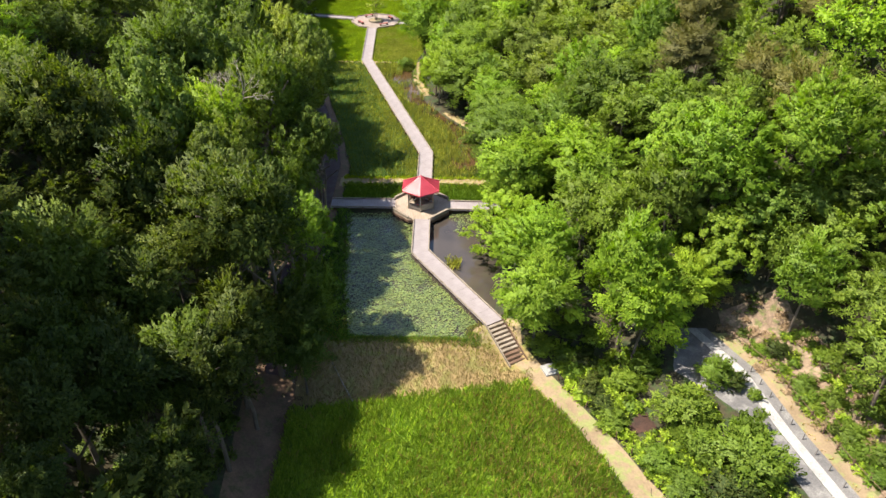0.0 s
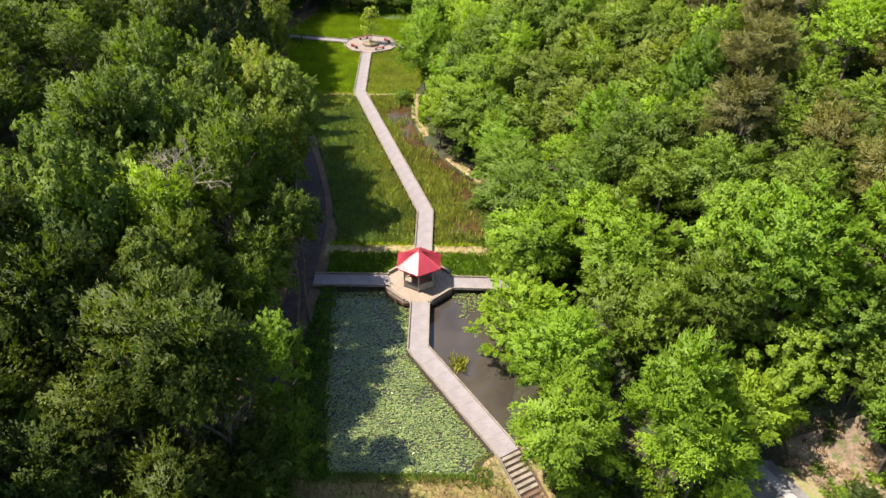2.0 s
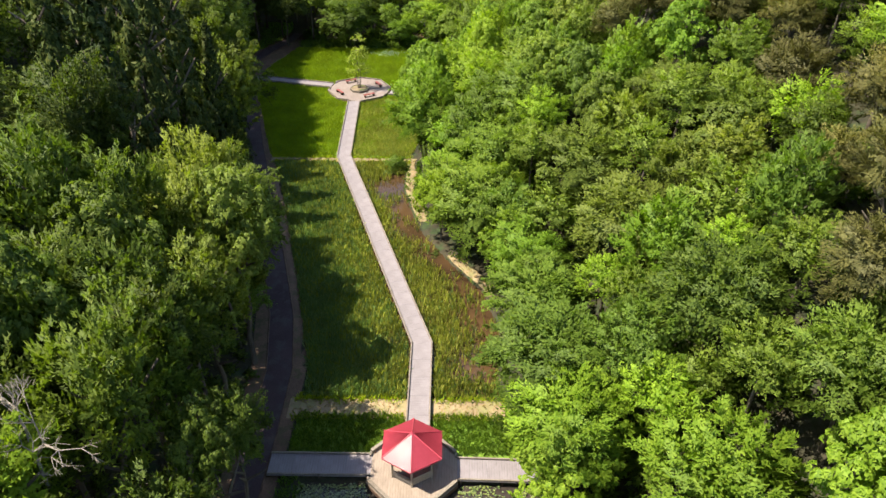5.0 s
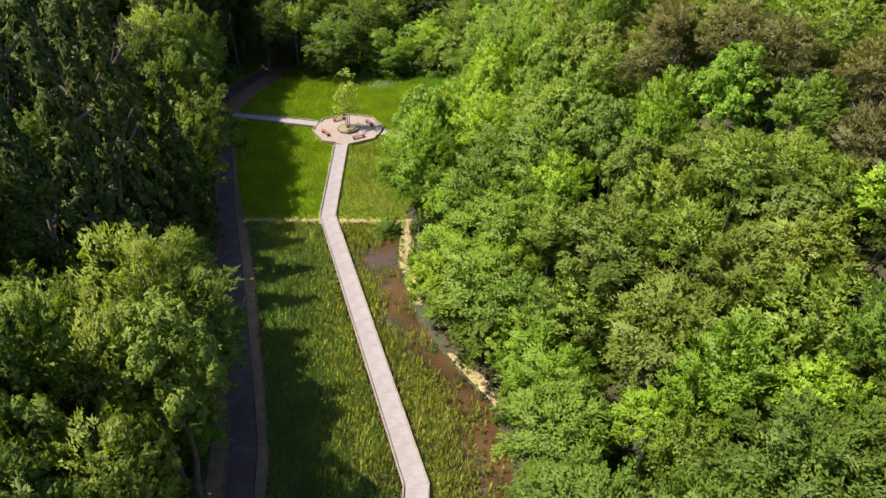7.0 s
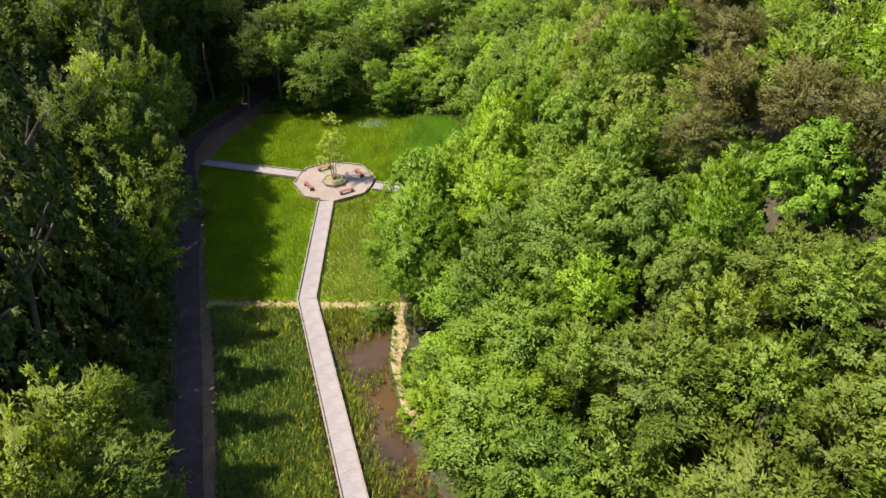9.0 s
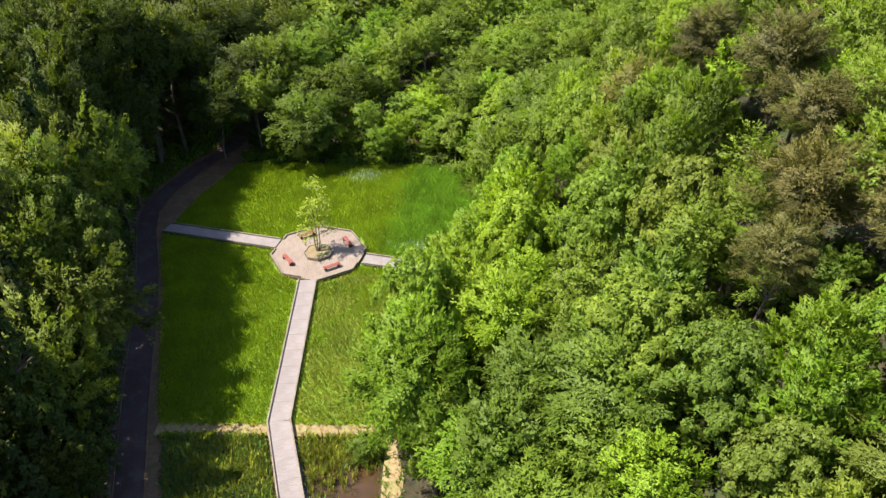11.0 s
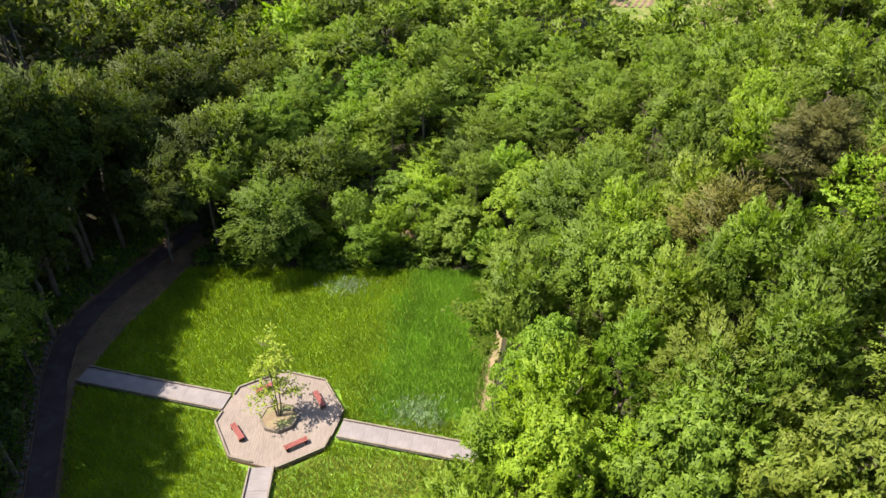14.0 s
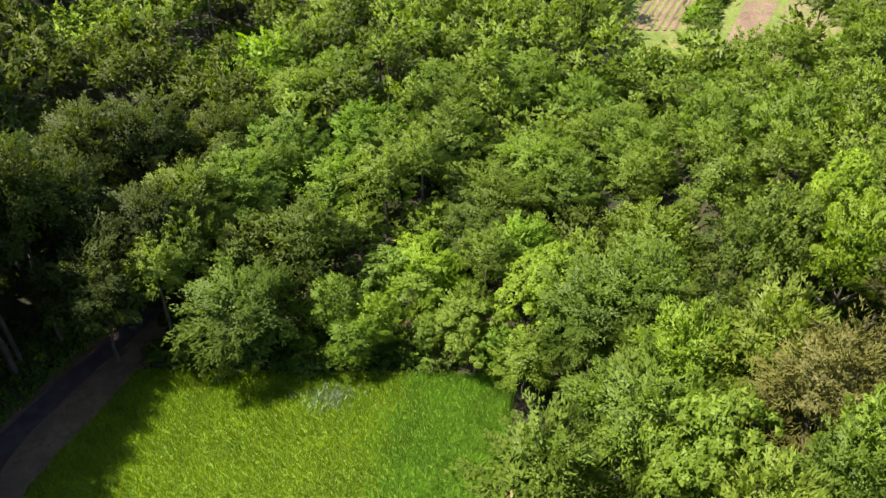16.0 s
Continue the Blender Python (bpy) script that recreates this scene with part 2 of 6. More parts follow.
def along(points, y):
    return np.interp(y, [p[0] for p in points], [p[1] for p in points])


# ---- the plan: lines that run up the valley, as (y, x) ----
WEST_FOOT = [(0, -16), (30, -16), (45, -16.5), (58, -18), (66, -16.8), (80, -16.8), (87, -18), (96, -20.5), (108, -24.5), (121, -28.5), (134, -32), (145, -36), (152, -36.5), (160, -34.5), (170, -36), (200, -44), (300, -60)]
EAST_FOOT = [(0, 31), (42, 30), (48, 26), (54, 14), (60, 10), (70, 8.5), (85, 7), (95, 4), (104, 0), (112, -2), (118, -2.5), (128, 0), (140, 4), (150, 5.5), (160, 7), (175, 12), (200, 24), (235, 75), (300, 90)]
LANE = [(-30, -12.6), (25, -13.0), (45, -14.2), (58, -15.4), (64, -14.6), (73, -14.4), (80, -14.5), (87, -15.7), (95, -18.0), (100, -19.5), (108.7, -22.1), (121.5, -26.1), (134, -29.6), (140, -31.7), (145, -33.6), (149, -34.6), (153, -34.3), (160, -32.0), (168, -28.5)]
POND1_W = [(46, -8.6), (50, -9.3), (55, -10.2), (67, -11.2), (72, -11.0)]
POND1_E = [(46, 2.4), (48.6, 2.4), (50.2, 5.0), (56, 6.0), (72, 7.0)]
POND2_W = [(76, -12.0), (80, -12.2), (89.6, -14.6), (99, -17.2), (108.8, -19.9), (117.2, -22.6)]
POND2_E = [(76, 4.2), (78.5, 4.3), (85.3, 4.8), (91.2, 3.5), (95.6, 0.5), (102, -3.0), (105, -3.9), (111, -5.4), (117.2, -5.4)]
LAWN_W = [(118, -23.0), (121.5, -24.2), (134, -28.0), (140, -30.2), (144, -31.4), (146, -31.0), (152, -30.0), (156, -28.5), (160.5, -27.2)]
LAWN_E = [(118, -5.6), (126, -4.0), (134, -1.2), (139, 0.4), (144, 1.4), (150.6, 2.6), (160.5, 3.7)]
WATER_Z = -0.65


def slope(d):
    d = np.maximum(d, 0.0)
    return np.where(d < 38, 0.60 * (np.sqrt(d * d + 4.0) - 2.0), 21.6 + 0.22 * (d - 38))


def basin(x, y, west, east, y0, y1):
    """How far a place lies inside a basin, in metres."""
    return np.minimum(np.minimum(x - along(west, y), along(east, y) - x), np.minimum(y - y0, y1 - y))


def ground_z(x, y):
    x, y = np.asarray(x, dtype=float), np.asarray(y, dtype=float)
    z = np.maximum(slope(along(WEST_FOOT, y) - x) * 1.12, slope(x - along(EAST_FOOT, y)))
    z = z - 0.35
    east_end = np.clip(x / 5.0, 0, 1)
    low = np.clip((46.4 + 3.0 * east_end - y) / (5.2 - 1.5 * east_end), 0, 1)
    z = z - 1.45 * low * np.clip((18.5 - x) / 3.0, 0, 1) * np.clip((x + 17.5) / 4.0, 0.0, 1)
    gully = np.exp(-((x - 18.0 + 0.12 * (y - 40)) / 1.5) ** 2) * np.clip((52 - y) / 6, 0, 1)
    z = z - 0.9 * gully
    z = z + 0.11 * np.maximum(y - 165, 0) * np.clip((260 - y) / 60 + 1, 0.4, 1)
    for west, east, y0, y1 in ((POND1_W, POND1_E, 47.0, 69.3), (POND2_W, POND2_E, 76.8, 117.3)):
        z = z - 0.85 * np.clip(basin(x, y, west, east, y0, y1) / 0.9, 0, 1)
    far = np.clip((np.hypot(x, y - 120) - 220) / 200, 0, 1)
    z = z * (1 - far) + far * 12.0
    ripple = 0.10 * np.sin(0.9 * x + 0.31 * y) * np.sin(0.47 * y - 0.2 * x)
    return z + ripple * np.clip((z - 0.3) / 2, 0, 1)


def gz(x, y):
    return float(ground_z(x, y))


def sheet(name, xs_of, y0, y1, ny, nx, lift, mat):
    """A sheet draped over the ground between two lines: xs_of(y) gives its two x."""
    ys = np.linspace(y0, y1, ny + 1)
    verts = []
    for y in ys:
        a, b = xs_of(y)
        x = np.linspace(a, b, nx + 1)
        verts.append(np.stack([x, np.full(nx + 1, y), ground_z(x, np.full(nx + 1, y)) + lift], axis=1))
    verts = np.concatenate(verts)
    i = np.arange(ny)[:, None] * (nx + 1) + np.arange(nx)[None, :]
    faces = np.stack([i, i + 1, i + nx + 2, i + nx + 1], axis=-1).reshape(-1, 4)
    ob = linked(name, raw_mesh(name, verts, faces), mat)
    for p in ob.data.polygons:
        p.use_smooth = True
    return ob


# ---- ground: one sheet to the horizon ----
gx = np.concatenate([[-1800, -900, -500, -320, -240, -190], np.arange(-160, -40, 3.0), np.arange(-40, 34, 0.6), np.arange(34, 161, 3.0), [190, 240, 320, 500, 900, 1800]])
gy = np.concatenate([[-1800, -900, -400, -200, -120, -80], np.arange(-50, 20, 4.0), np.arange(20, 172, 0.6), np.arange(172, 330, 3.0), [350, 400, 500, 700, 1200, 2000]])
GX, GY = np.meshgrid(gx, gy)
GV = np.stack([GX, GY, ground_z(GX, GY)], axis=-1).reshape(-1, 3)
gi = np.arange(len(gy) - 1)[:, None] * len(gx) + np.arange(len(gx) - 1)[None, :]
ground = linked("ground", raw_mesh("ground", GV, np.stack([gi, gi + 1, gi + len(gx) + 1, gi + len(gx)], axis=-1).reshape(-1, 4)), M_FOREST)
for p in ground.data.polygons:
    p.use_smooth = True
tagged(ground, "brown leaf-littered valley ground rising into wooded slopes", "ground", kind="structure")

tagged(sheet("lawn_ground", lambda y: (along(LAWN_W, y), along(LAWN_E, y)), 118.6, 160.3, 84, 50, 0.02, M_SOIL), "mossy green soil under the tall wet meadow", "meadow", kind="structure")
tagged(sheet("field_ground", lambda y: (max(-12.4, (y - 41.86) / 0.187), along([(10, 17), (25, 15.6), (31.8, 13.7), (35.4, 12.3), (39.3, 10.2), (42.6, 7.6), (43.3, 7.2)], y)), 17.5, 43.2, 60, 40, 0.045, M_SOIL), "green soil under a coarse grass field", "field", kind="structure")
tagged(sheet("dam_bank", lambda y: (-12.4, along([(40.3, 9.8), (43, 8.8), (45.5, 8.8), (47, 7.6), (49.5, 6.4)], y)), 40.3, 47.25, 22, 44, 0.036, M_BANK), "dry straw-coloured dam bank below the lily pond", "bank", kind="structure")
tagged(sheet("dike_1", lambda y: (-12.9, 5.2), 74.6, 76.75, 6, 40, 0.05, M_STRAW), "dry straw-coloured earth dike crossed by the boardwalk", "dike", kind="structure")
tagged(sheet("reed_ground", lambda y: (-12.0, 5.5), 71.0, 74.6, 8, 30, 0.02, M_SOIL), "green soil strip beside the earth dike", "meadow", kind="structure")
tagged(sheet("dike_2", lambda y: (-23.2, -4.6), 117.35, 118.55, 6, 44, 0.06, M_STRAW), "low straw-coloured dike under the boardwalk bend", "dike", kind="structure")
tagged(sheet("east_bank", lambda y: (along(POND2_E, y) - 0.1, along(POND2_E, y) + 1.1 + 0.35 * math.sin(y * 0.9)), 103.5, 118.6, 40, 5, 0.05, M_STRAW), "pale dry bank along the marsh", "bank", kind="structure")
tagged(sheet("marsh_bank", lambda y: (along(POND2_E, y) - 0.1, along(POND2_E, y) + 0.2 + 1.1 * math.sin((y - 90) / 7.2 * math.pi)), 90.2, 97.0, 24, 5, 0.05, M_STRAW), "short pale dry bank at the marsh", "bank", kind="structure")
tagged(sheet("lawn_bank", lambda y: (along(LAWN_E, y) - 0.4, along(LAWN_E, y) + 1.0), 136, 152, 40, 4, 0.045, M_STRAW), "pale dry bank beside the meadow", "bank", kind="structure")
tagged(sheet("lane_verge", lambda y: (along(LANE, y) - 2.4, along(LANE, y) + along([(0, 2.4), (58, 2.3), (60, 2.0), (80, 2.3), (100, 2.6), (121, 2.6), (140, 1.9), (147, 3.4), (153, 4.8), (168, 4.8)], y)), -30, 168, 300, 8, 0.03, M_DIRT), "brown leaf-strewn dirt verges of the lane", "verge", kind="structure")
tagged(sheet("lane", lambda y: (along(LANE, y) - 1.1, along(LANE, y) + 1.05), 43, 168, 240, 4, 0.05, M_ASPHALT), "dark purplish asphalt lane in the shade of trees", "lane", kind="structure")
for side, name in ((-1.16, "lane_kerb"), (1.06, "lane_kerb")):
    k = sheet(name, lambda y, s=side: (along(LANE, y) + s, along(LANE, y) + s + 0.11), 43, 168, 240, 1, 0.11, M_BROWNWOOD)
    sol = k.modifiers.new("thick", 'SOLIDIFY')
    sol.thickness, sol.offset = 0.12, -1
    tagged(k, "thin dark kerb edging the asphalt lane", "kerb", kind="structure")
PATH_MID = [(10, 20.0), (25, 17.2), (31.8, 15.2), (36, 13.3), (40.5, 10.7), (44.5, 8.3), (45.8, 7.4)]
tagged(sheet("east_path", lambda y: (along(PATH_MID, y) - 1.15, along(PATH_MID, y) + 1.05), 10, 45.8, 70, 6, 0.05, M_PATH), "trodden dry earth path from the steps", "path", kind="structure")
ROAD_L = [(-30, 31.0), (10, 29.0), (30.6, 26.2), (38, 24.4), (41, 22.2), (43.6, 19.8), (49, 21.5)]
KERB_L = [(-30, 40), (10, 33.0), (30.7, 27.9), (36.9, 26.3), (43.7, 25.0), (48.5, 22.6), (49.5, 22.2)]
tagged(sheet("road", lambda y: (along(ROAD_L, y), along(KERB_L, y)), -30, 49.0, 130, 8, 0.04, M_ROAD), "worn grey asphalt road among the trees", "road", kind="structure")
tagged(sheet("road_strip", lambda y: (along(KERB_L, y), along(KERB_L, y) + 0.95), -30, 49.0, 130, 3, 0.08, M_CONCRETE), "pale concrete edge strip of the road", "road strip", kind="structure")
tagged(sheet("road_shoulder", lambda y: (along(KERB_L, y) + 0.95, along(KERB_L, y) + 1.9), -30, 49.0, 130, 3, 0.05, M_ROAD), "grey gravel shoulder carrying the marker posts", "shoulder", kind="structure")
tagged(sheet("road_verge", lambda y: (along(KERB_L, y) + 1.9, along(KERB_L, y) + 3.2), -30, 48.5, 130, 4, 0.03, M_PATH), "dry grass verge beside the road", "verge", kind="structure")

tagged(sheet("road_slope", lambda y: (along(KERB_L, y) + 3.2, along(KERB_L, y) + 8.5), -30, 50, 90, 12, 0.04, M_SLOPE), "dry brown leaf-covered slope above the road", "slope", kind="structure")
tagged(sheet("dam_shoulder", lambda y: (along([(47.2, 2.2), (48.6, 3.0), (50.2, 5.4)], y), 7.2), 47.25, 50.0, 16, 14, 0.03, M_STRAW), "dry grass beside the timber steps", "bank", kind="structure")


def flat_water(name, west, east, y0, y1, mat, label):
    ys = np.linspace(y0, y1, 24)
    v = [(along(west, y) - 1.0, y, WATER_Z) for y in ys] + [(along(east, y) + 0.4, y, WATER_Z) for y in ys]
    n = len(ys)
    f = [(i, n + i, n + i + 1, i + 1) for i in range(n - 1)]
    return tagged(linked(name, raw_mesh(name, v, f), mat), label, "water", kind="structure")


flat_water("water_1", POND1_W, POND1_E, 46.9, 69.6, M_WATER, "still brown pond water with lily leaves")
flat_water("water_2", POND2_W, POND2_E, 76.6, 117.5, M_MUDWATER, "shallow muddy marsh water")

# far fields beyond the wood
tagged(sheet("far_meadow", lambda y: (22 + 0.35 * (y - 222), 86.0), 214, 290, 40, 30, 0.05, M_MEADOW), "dry yellow-green meadow beyond the wood", "meadow", kind="structure")
far_earth = sheet("ploughed_field", lambda y: (25.2 + 0.52 * (y - 228), 33.9 + 0.46 * (y - 228)), 228, 262, 90, 40, 0.12, M_FIELD)
for v in far_earth.data.vertices:
    v.co.z += 0.14 * math.sin(v.co.x * 5.0 - v.co.y * 2.4)
tagged(far_earth, "reddish-brown ploughed field with furrows", "field", group="far fields", kind="structure")
tagged(sheet("bare_field", lambda y: (39.2 + 0.5 * (y - 222), 44.0 + 0.55 * (y - 222)), 222, 240, 30, 12, 0.10, M_FIELD), "small strip of bare reddish earth", "field", group="far fields", kind="structure")
tagged(sheet("fallow_field", lambda y: (44.0 + 0.55 * (y - 219), 58.0 + 0.45 * (y - 219)), 217, 266, 60, 30, 0.10, M_FALLOW), "tan fallow field greening over beyond the wood", "field", group="far fields", kind="structure")

# ---- boardwalks ----


def boardwalk(a, b, width=1.9, label="pale timber boardwalk with low kerb rails over the marsh", deck=None, before=None, after=None):
    """A straight run of boardwalk from a to b, at deck height 0."""
    a, b = Vector((*a, 0)), Vector((*b, 0))
    run = b - a
    length = run.length
    lift = 0.005 if before else 0.0                     # where runs overlap at a bend, one lies on the other
    thing = empty_at("boardwalk", Matrix.Translation(a) @ Matrix.Rotation(math.atan2(run.y, run.x), 4, 'Z'))
    tagged(thing, label, "boardwalk", group="boardwalk runs")
    trim = [[0.0, 0.0], [0.0, 0.0]]                     # kerbs are mitred where the runs bend
    for e, other in enumerate((before, after)):
        if other:
            o = Vector((*other, 0))
            u, v = ((a - o), run) if e == 0 else (run, (o - b))
            bend = math.atan2(u.x * v.y - u.y * v.x, u.x * v.x + u.y * v.y)
            for i, s in enumerate((-1, 1)):
                trim[e][i] = s * math.tan(bend / 2) * width / 2
    n = max(1, round(length / 1.9))
    step = length / n
    bm = bmesh.new()
    box(bm, pose(0, 0, -0.07), step - 0.006, width, 0.07, 0.008)
    me = bpy.data.meshes.new("deck_panel")
    bm.to_mesh(me)
    bm.free()
    for i in range(n):
        p = linked("deck_panel", me, deck or M_DECK, thing)
        p.location = ((i + 0.5) * step, 0, lift)
    for i, s in enumerate((-1, 1)):
        bm = bmesh.new()
        k0, k1 = trim[0][i], length - trim[1][i]
        box(bm, pose((k0 + k1) / 2, s * (width / 2 - 0.06), 0.055), k1 - k0, 0.12, 0.12, 0.012)
        k = round(length / 1.9)
        for j in range(k + 1):
            box(bm, pose(k0 + 0.08 + j * (k1 - k0 - 0.16) / k, s * (width / 2 - 0.06), 0.0), 0.14, 0.10, 0.06)
        part("kerb_rail", bm, M_TANWOOD, thing, "weathered tan kerb rail")
        bm = bmesh.new()
        box(bm, pose(length / 2, s * (width / 2 - 0.22), -0.25), length, 0.09, 0.18)
        part("joist", bm, M_BROWNWOOD, thing)
    k = max(2, round(length / 2.4))
    bm = bmesh.new()
    bmesh.ops.create_cone(bm, cap_ends=True, segments=8, radius1=0.09, radius2=0.08, depth=1.5, matrix=pose(0, 0, -0.82))
    pm = bpy.data.meshes.new("post")
    bm.to_mesh(pm)
    bm.free()
    for i in range(k):
        for s in (-1, 1):
            p = linked("post", pm, M_BROWNWOOD, thing)
            p.location = (0.3 + i * (length - 0.6) / (k - 1), s * (width / 2 - 0.22), 0)
    return thing


def corner_piece(c, a, b, width=1.9):
    """The wedge of deck where two runs meet at c, coming from a and leaving to b."""
    c, a, b = Vector(c), Vector(a), Vector(b)
    u, v = (c - a).normalized(), (b - c).normalized()
    nu, nv = Vector((-u.y, u.x)), Vector((-v.y, v.x))
    w = width / 2
    thing = empty_at("boardwalk_corner", pose(0, 0, 0))
    tagged(thing, "wedge of pale decking at a boardwalk bend", "boardwalk", group="boardwalk bends")
    ring = []
    for q in (c + nu * w, c - nu * w, c + nv * w, c - nv * w):
        ring.append(q)
    mid = sum(ring, Vector((0, 0))) / 4
    ring.sort(key=lambda q: math.atan2(q.y - mid.y, q.x - mid.x))
    bm = bmesh.new()
    prism(bm, [(q.x, q.y) for q in ring], -0.075, -0.004)
    part("deck_panel", bm, M_DECK, thing)
    return thing


BEND_1, BEND_2, BEND_3 = (-2.48, 60.3), (-2.52, 83.15), (-13.85, 118.55)
GAZEBO, PLAZA, PLAZA_R = (-2.72, 69.85), (-14.23, 141.2), 4.95
STAIR_TOP, STAIR_FOOT = (4.75, 49.05), (6.75, 45.6)
PLAZA_S = (-14.6, 136.45)
boardwalk(STAIR_TOP, BEND_1, after=(-2.52, 66.75), label="pale timber boardwalk along the lily pond")
corner_piece(BEND_1, STAIR_TOP, (-2.5, 66.6))
boardwalk(BEND_1, (-2.52, 66.75), before=STAIR_TOP, label="short pale boardwalk leading to the red-roofed pavilion")
boardwalk((-13.2, 70.05), (-5.75, 70.05), 2.0, "shaded boardwalk from the lane to the pavilion")
boardwalk((0.5, 69.8), (7.0, 69.65), 2.0, "sunlit boardwalk from the pavilion to the wooded bank")
boardwalk((-2.52, 72.75), BEND_2, after=BEND_3, label="pale boardwalk crossing the earth dike")
corner_piece(BEND_2, (-2.52, 72.7), BEND_3)
boardwalk(BEND_2, BEND_3, 1.85, "long pale boardwalk over the marsh", before=(-2.52, 72.75), after=PLAZA_S)
corner_piece(BEND_3, BEND_2, PLAZA_S, 1.85)
boardwalk(BEND_3, PLAZA_S, 1.85, "pale boardwalk across the tall meadow", before=BEND_2)
boardwalk((-18.75, 142.6), (-31.4, 145.45), 1.8, "dappled boardwalk from the plaza to the lane")
boardwalk((-9.45, 140.1), (1.6, 137.7), 1.8, "pale boardwalk from the plaza to the meadow bank")

# steps at the south end
run = Vector((STAIR_FOOT[0] - STAIR_TOP[0], STAIR_FOOT[1] - STAIR_TOP[1], 0))
steps = empty_at("timber_steps", Matrix.Translation((*STAIR_TOP, 0)) @ Matrix.Rotation(math.atan2(run.y, run.x), 4, 'Z'))
tagged(steps, "timber steps down the dam, lower treads dark brown", "steps")
N_STEP = 10
going, riser = run.length / N_STEP, 1.65 / N_STEP
for i in range(N_STEP):
    bm = bmesh.new()
    box(bm, pose((i + 0.42) * going, 0, -(i + 1) * riser - 0.06 + 0.06), going * 0.80, 1.75, 0.06, 0.01)
    part("tread", bm, M_TANWOOD if i < 7 else M_BROWNWOOD, steps, "" if i < 7 else "dark brown tread")
    bm = bmesh.new()
    box(bm, pose((i + 0.02) * going, 0, -(i + 1) * riser + 0.06), 0.03, 1.7, riser - 0.07)
    part("riser", bm, M_BROWNWOOD, steps)
for s in (-1, 1):
    bm = bmesh.new()
    box(bm, Matrix.Translation((run.length / 2, s * 0.93, -0.95)) @ Matrix.Rotation(math.atan2(1.65, run.length), 4, 'Y'), math.hypot(run.length, 1.65) + 0.15, 0.08, 0.30, 0.01)
    part("stringer", bm, M_BROWNWOOD if s > 0 else M_TANWOOD, steps)

# ---- pavilion ----


def ring_of(n, r, turn, c=(0.0, 0.0)):
    return [(c[0] + r * math.cos(turn + 2 * math.pi * i / n), c[1] + r * math.sin(turn + 2 * math.pi * i / n)) for i in range(n)]


def edge_beam(bm, p, q, z, wide, high, inset=0.0, bevel=0.01):
    d = Vector((q[0] - p[0], q[1] - p[1]))
    box(bm, pose((p[0] + q[0]) / 2, (p[1] + q[1]) / 2, z, 0, 0, math.degrees(math.atan2(d.y, d.x))), d.length - inset, wide, high, bevel)


pavilion = empty_at("pavilion", pose(*GAZEBO, 0))
tagged(pavilion, "hexagonal pavilion with red metal roof on an octagonal deck", "pavilion")
OCT = ring_of(8, 3.52, math.pi / 8)
bm = bmesh.new()
prism(bm, OCT, -0.09, -0.006)
part("deck", bm, M_TANDECK, pavilion, "tan plank deck")
for i in range(8):
    p, q = OCT[i], OCT[(i + 1) % 8]
    bm = bmesh.new()
    edge_beam(bm, p, q, -0.42, 0.07, 0.33)
    part("skirt", bm, M_BROWNWOOD, pavilion, "dark brown skirt board")
    if i in (1, 3, 5, 7):
        continue                                    # the runs come in here
    ins = [(x * 0.955, y * 0.955) for x, y in (p, q)]
    bm = bmesh.new()
    edge_beam(bm, ins[0], ins[1], 0.0, 0.26, 0.34, 0.02, 0.02)
    part("seat_kerb", bm, M_TANWOOD, pavilion, "broad tan timber seat kerb")
for i in (1, 3, 5, 7):
    p, q = OCT[i], OCT[(i + 1) % 8]
    for e0, e1 in ((0.0, 0.14), (0.86, 1.0)):
        a = (p[0] + (q[0] - p[0]) * e0, p[1] + (q[1] - p[1]) * e0)
        b = (p[0] + (q[0] - p[0]) * e1, p[1] + (q[1] - p[1]) * e1)
        bm = bmesh.new()
        edge_beam(bm, (a[0] * 0.97, a[1] * 0.97), (b[0] * 0.97, b[1] * 0.97), 0.0, 0.14, 0.2)
        part("kerb_end", bm, M_TANWOOD, pavilion)
for x, y in ring_of(8, 3.1, 0):
    bm = bmesh.new()
    bmesh.ops.create_cone(bm, cap_ends=True, segments=8, radius1=0.12, radius2=0.12, depth=1.5, matrix=pose(x, y, -0.85))
    part("pile", bm, M_BROWNWOOD, pavilion)
HEX = ring_of(6, 1.62, -math.pi / 2)
for x, y in HEX:
    bm = bmesh.new()
    box(bm, pose(x, y, 0), 0.15, 0.15, 2.62, 0.015)
    part("post", bm, M_PALEWOOD, pavilion, "pale tan timber post")
for i in range(6):
    p, q = HEX[i], HEX[(i + 1) % 6]
    bm = bmesh.new()
    edge_beam(bm, p, q, 2.42, 0.10, 0.18, 0.1)
    part("tie_beam", bm, M_GREYWOOD, pavilion)
for i in (0, 2, 3, 5):
    p, q = HEX[i], HEX[(i + 1) % 6]
    bench = bmesh.new()
    edge_beam(bench, (p[0] * 0.86, p[1] * 0.86), (q[0] * 0.86, q[1] * 0.86), 0.38, 0.38, 0.06, 0.25)
    for f in (0.25, 0.75):
        x, y = (p[0] + (q[0] - p[0]) * f) * 0.86, (p[1] + (q[1] - p[1]) * f) * 0.86
        box(bench, pose(x, y, 0, 0, 0, math.degrees(math.atan2(q[1] - p[1], q[0] - p[0]))), 0.08, 0.3, 0.38)
    part("bench_seat", bench, M_TANWOOD, pavilion)
    bm = bmesh.new()
    edge_beam(bm, p, q, 0.12, 0.05, 0.72, 0.16)
    part("back_panel", bm, M_PALEWOOD if i != 5 else M_GREYWOOD, pavilion, "pale board back panel" if i != 5 else "grey board back panel")
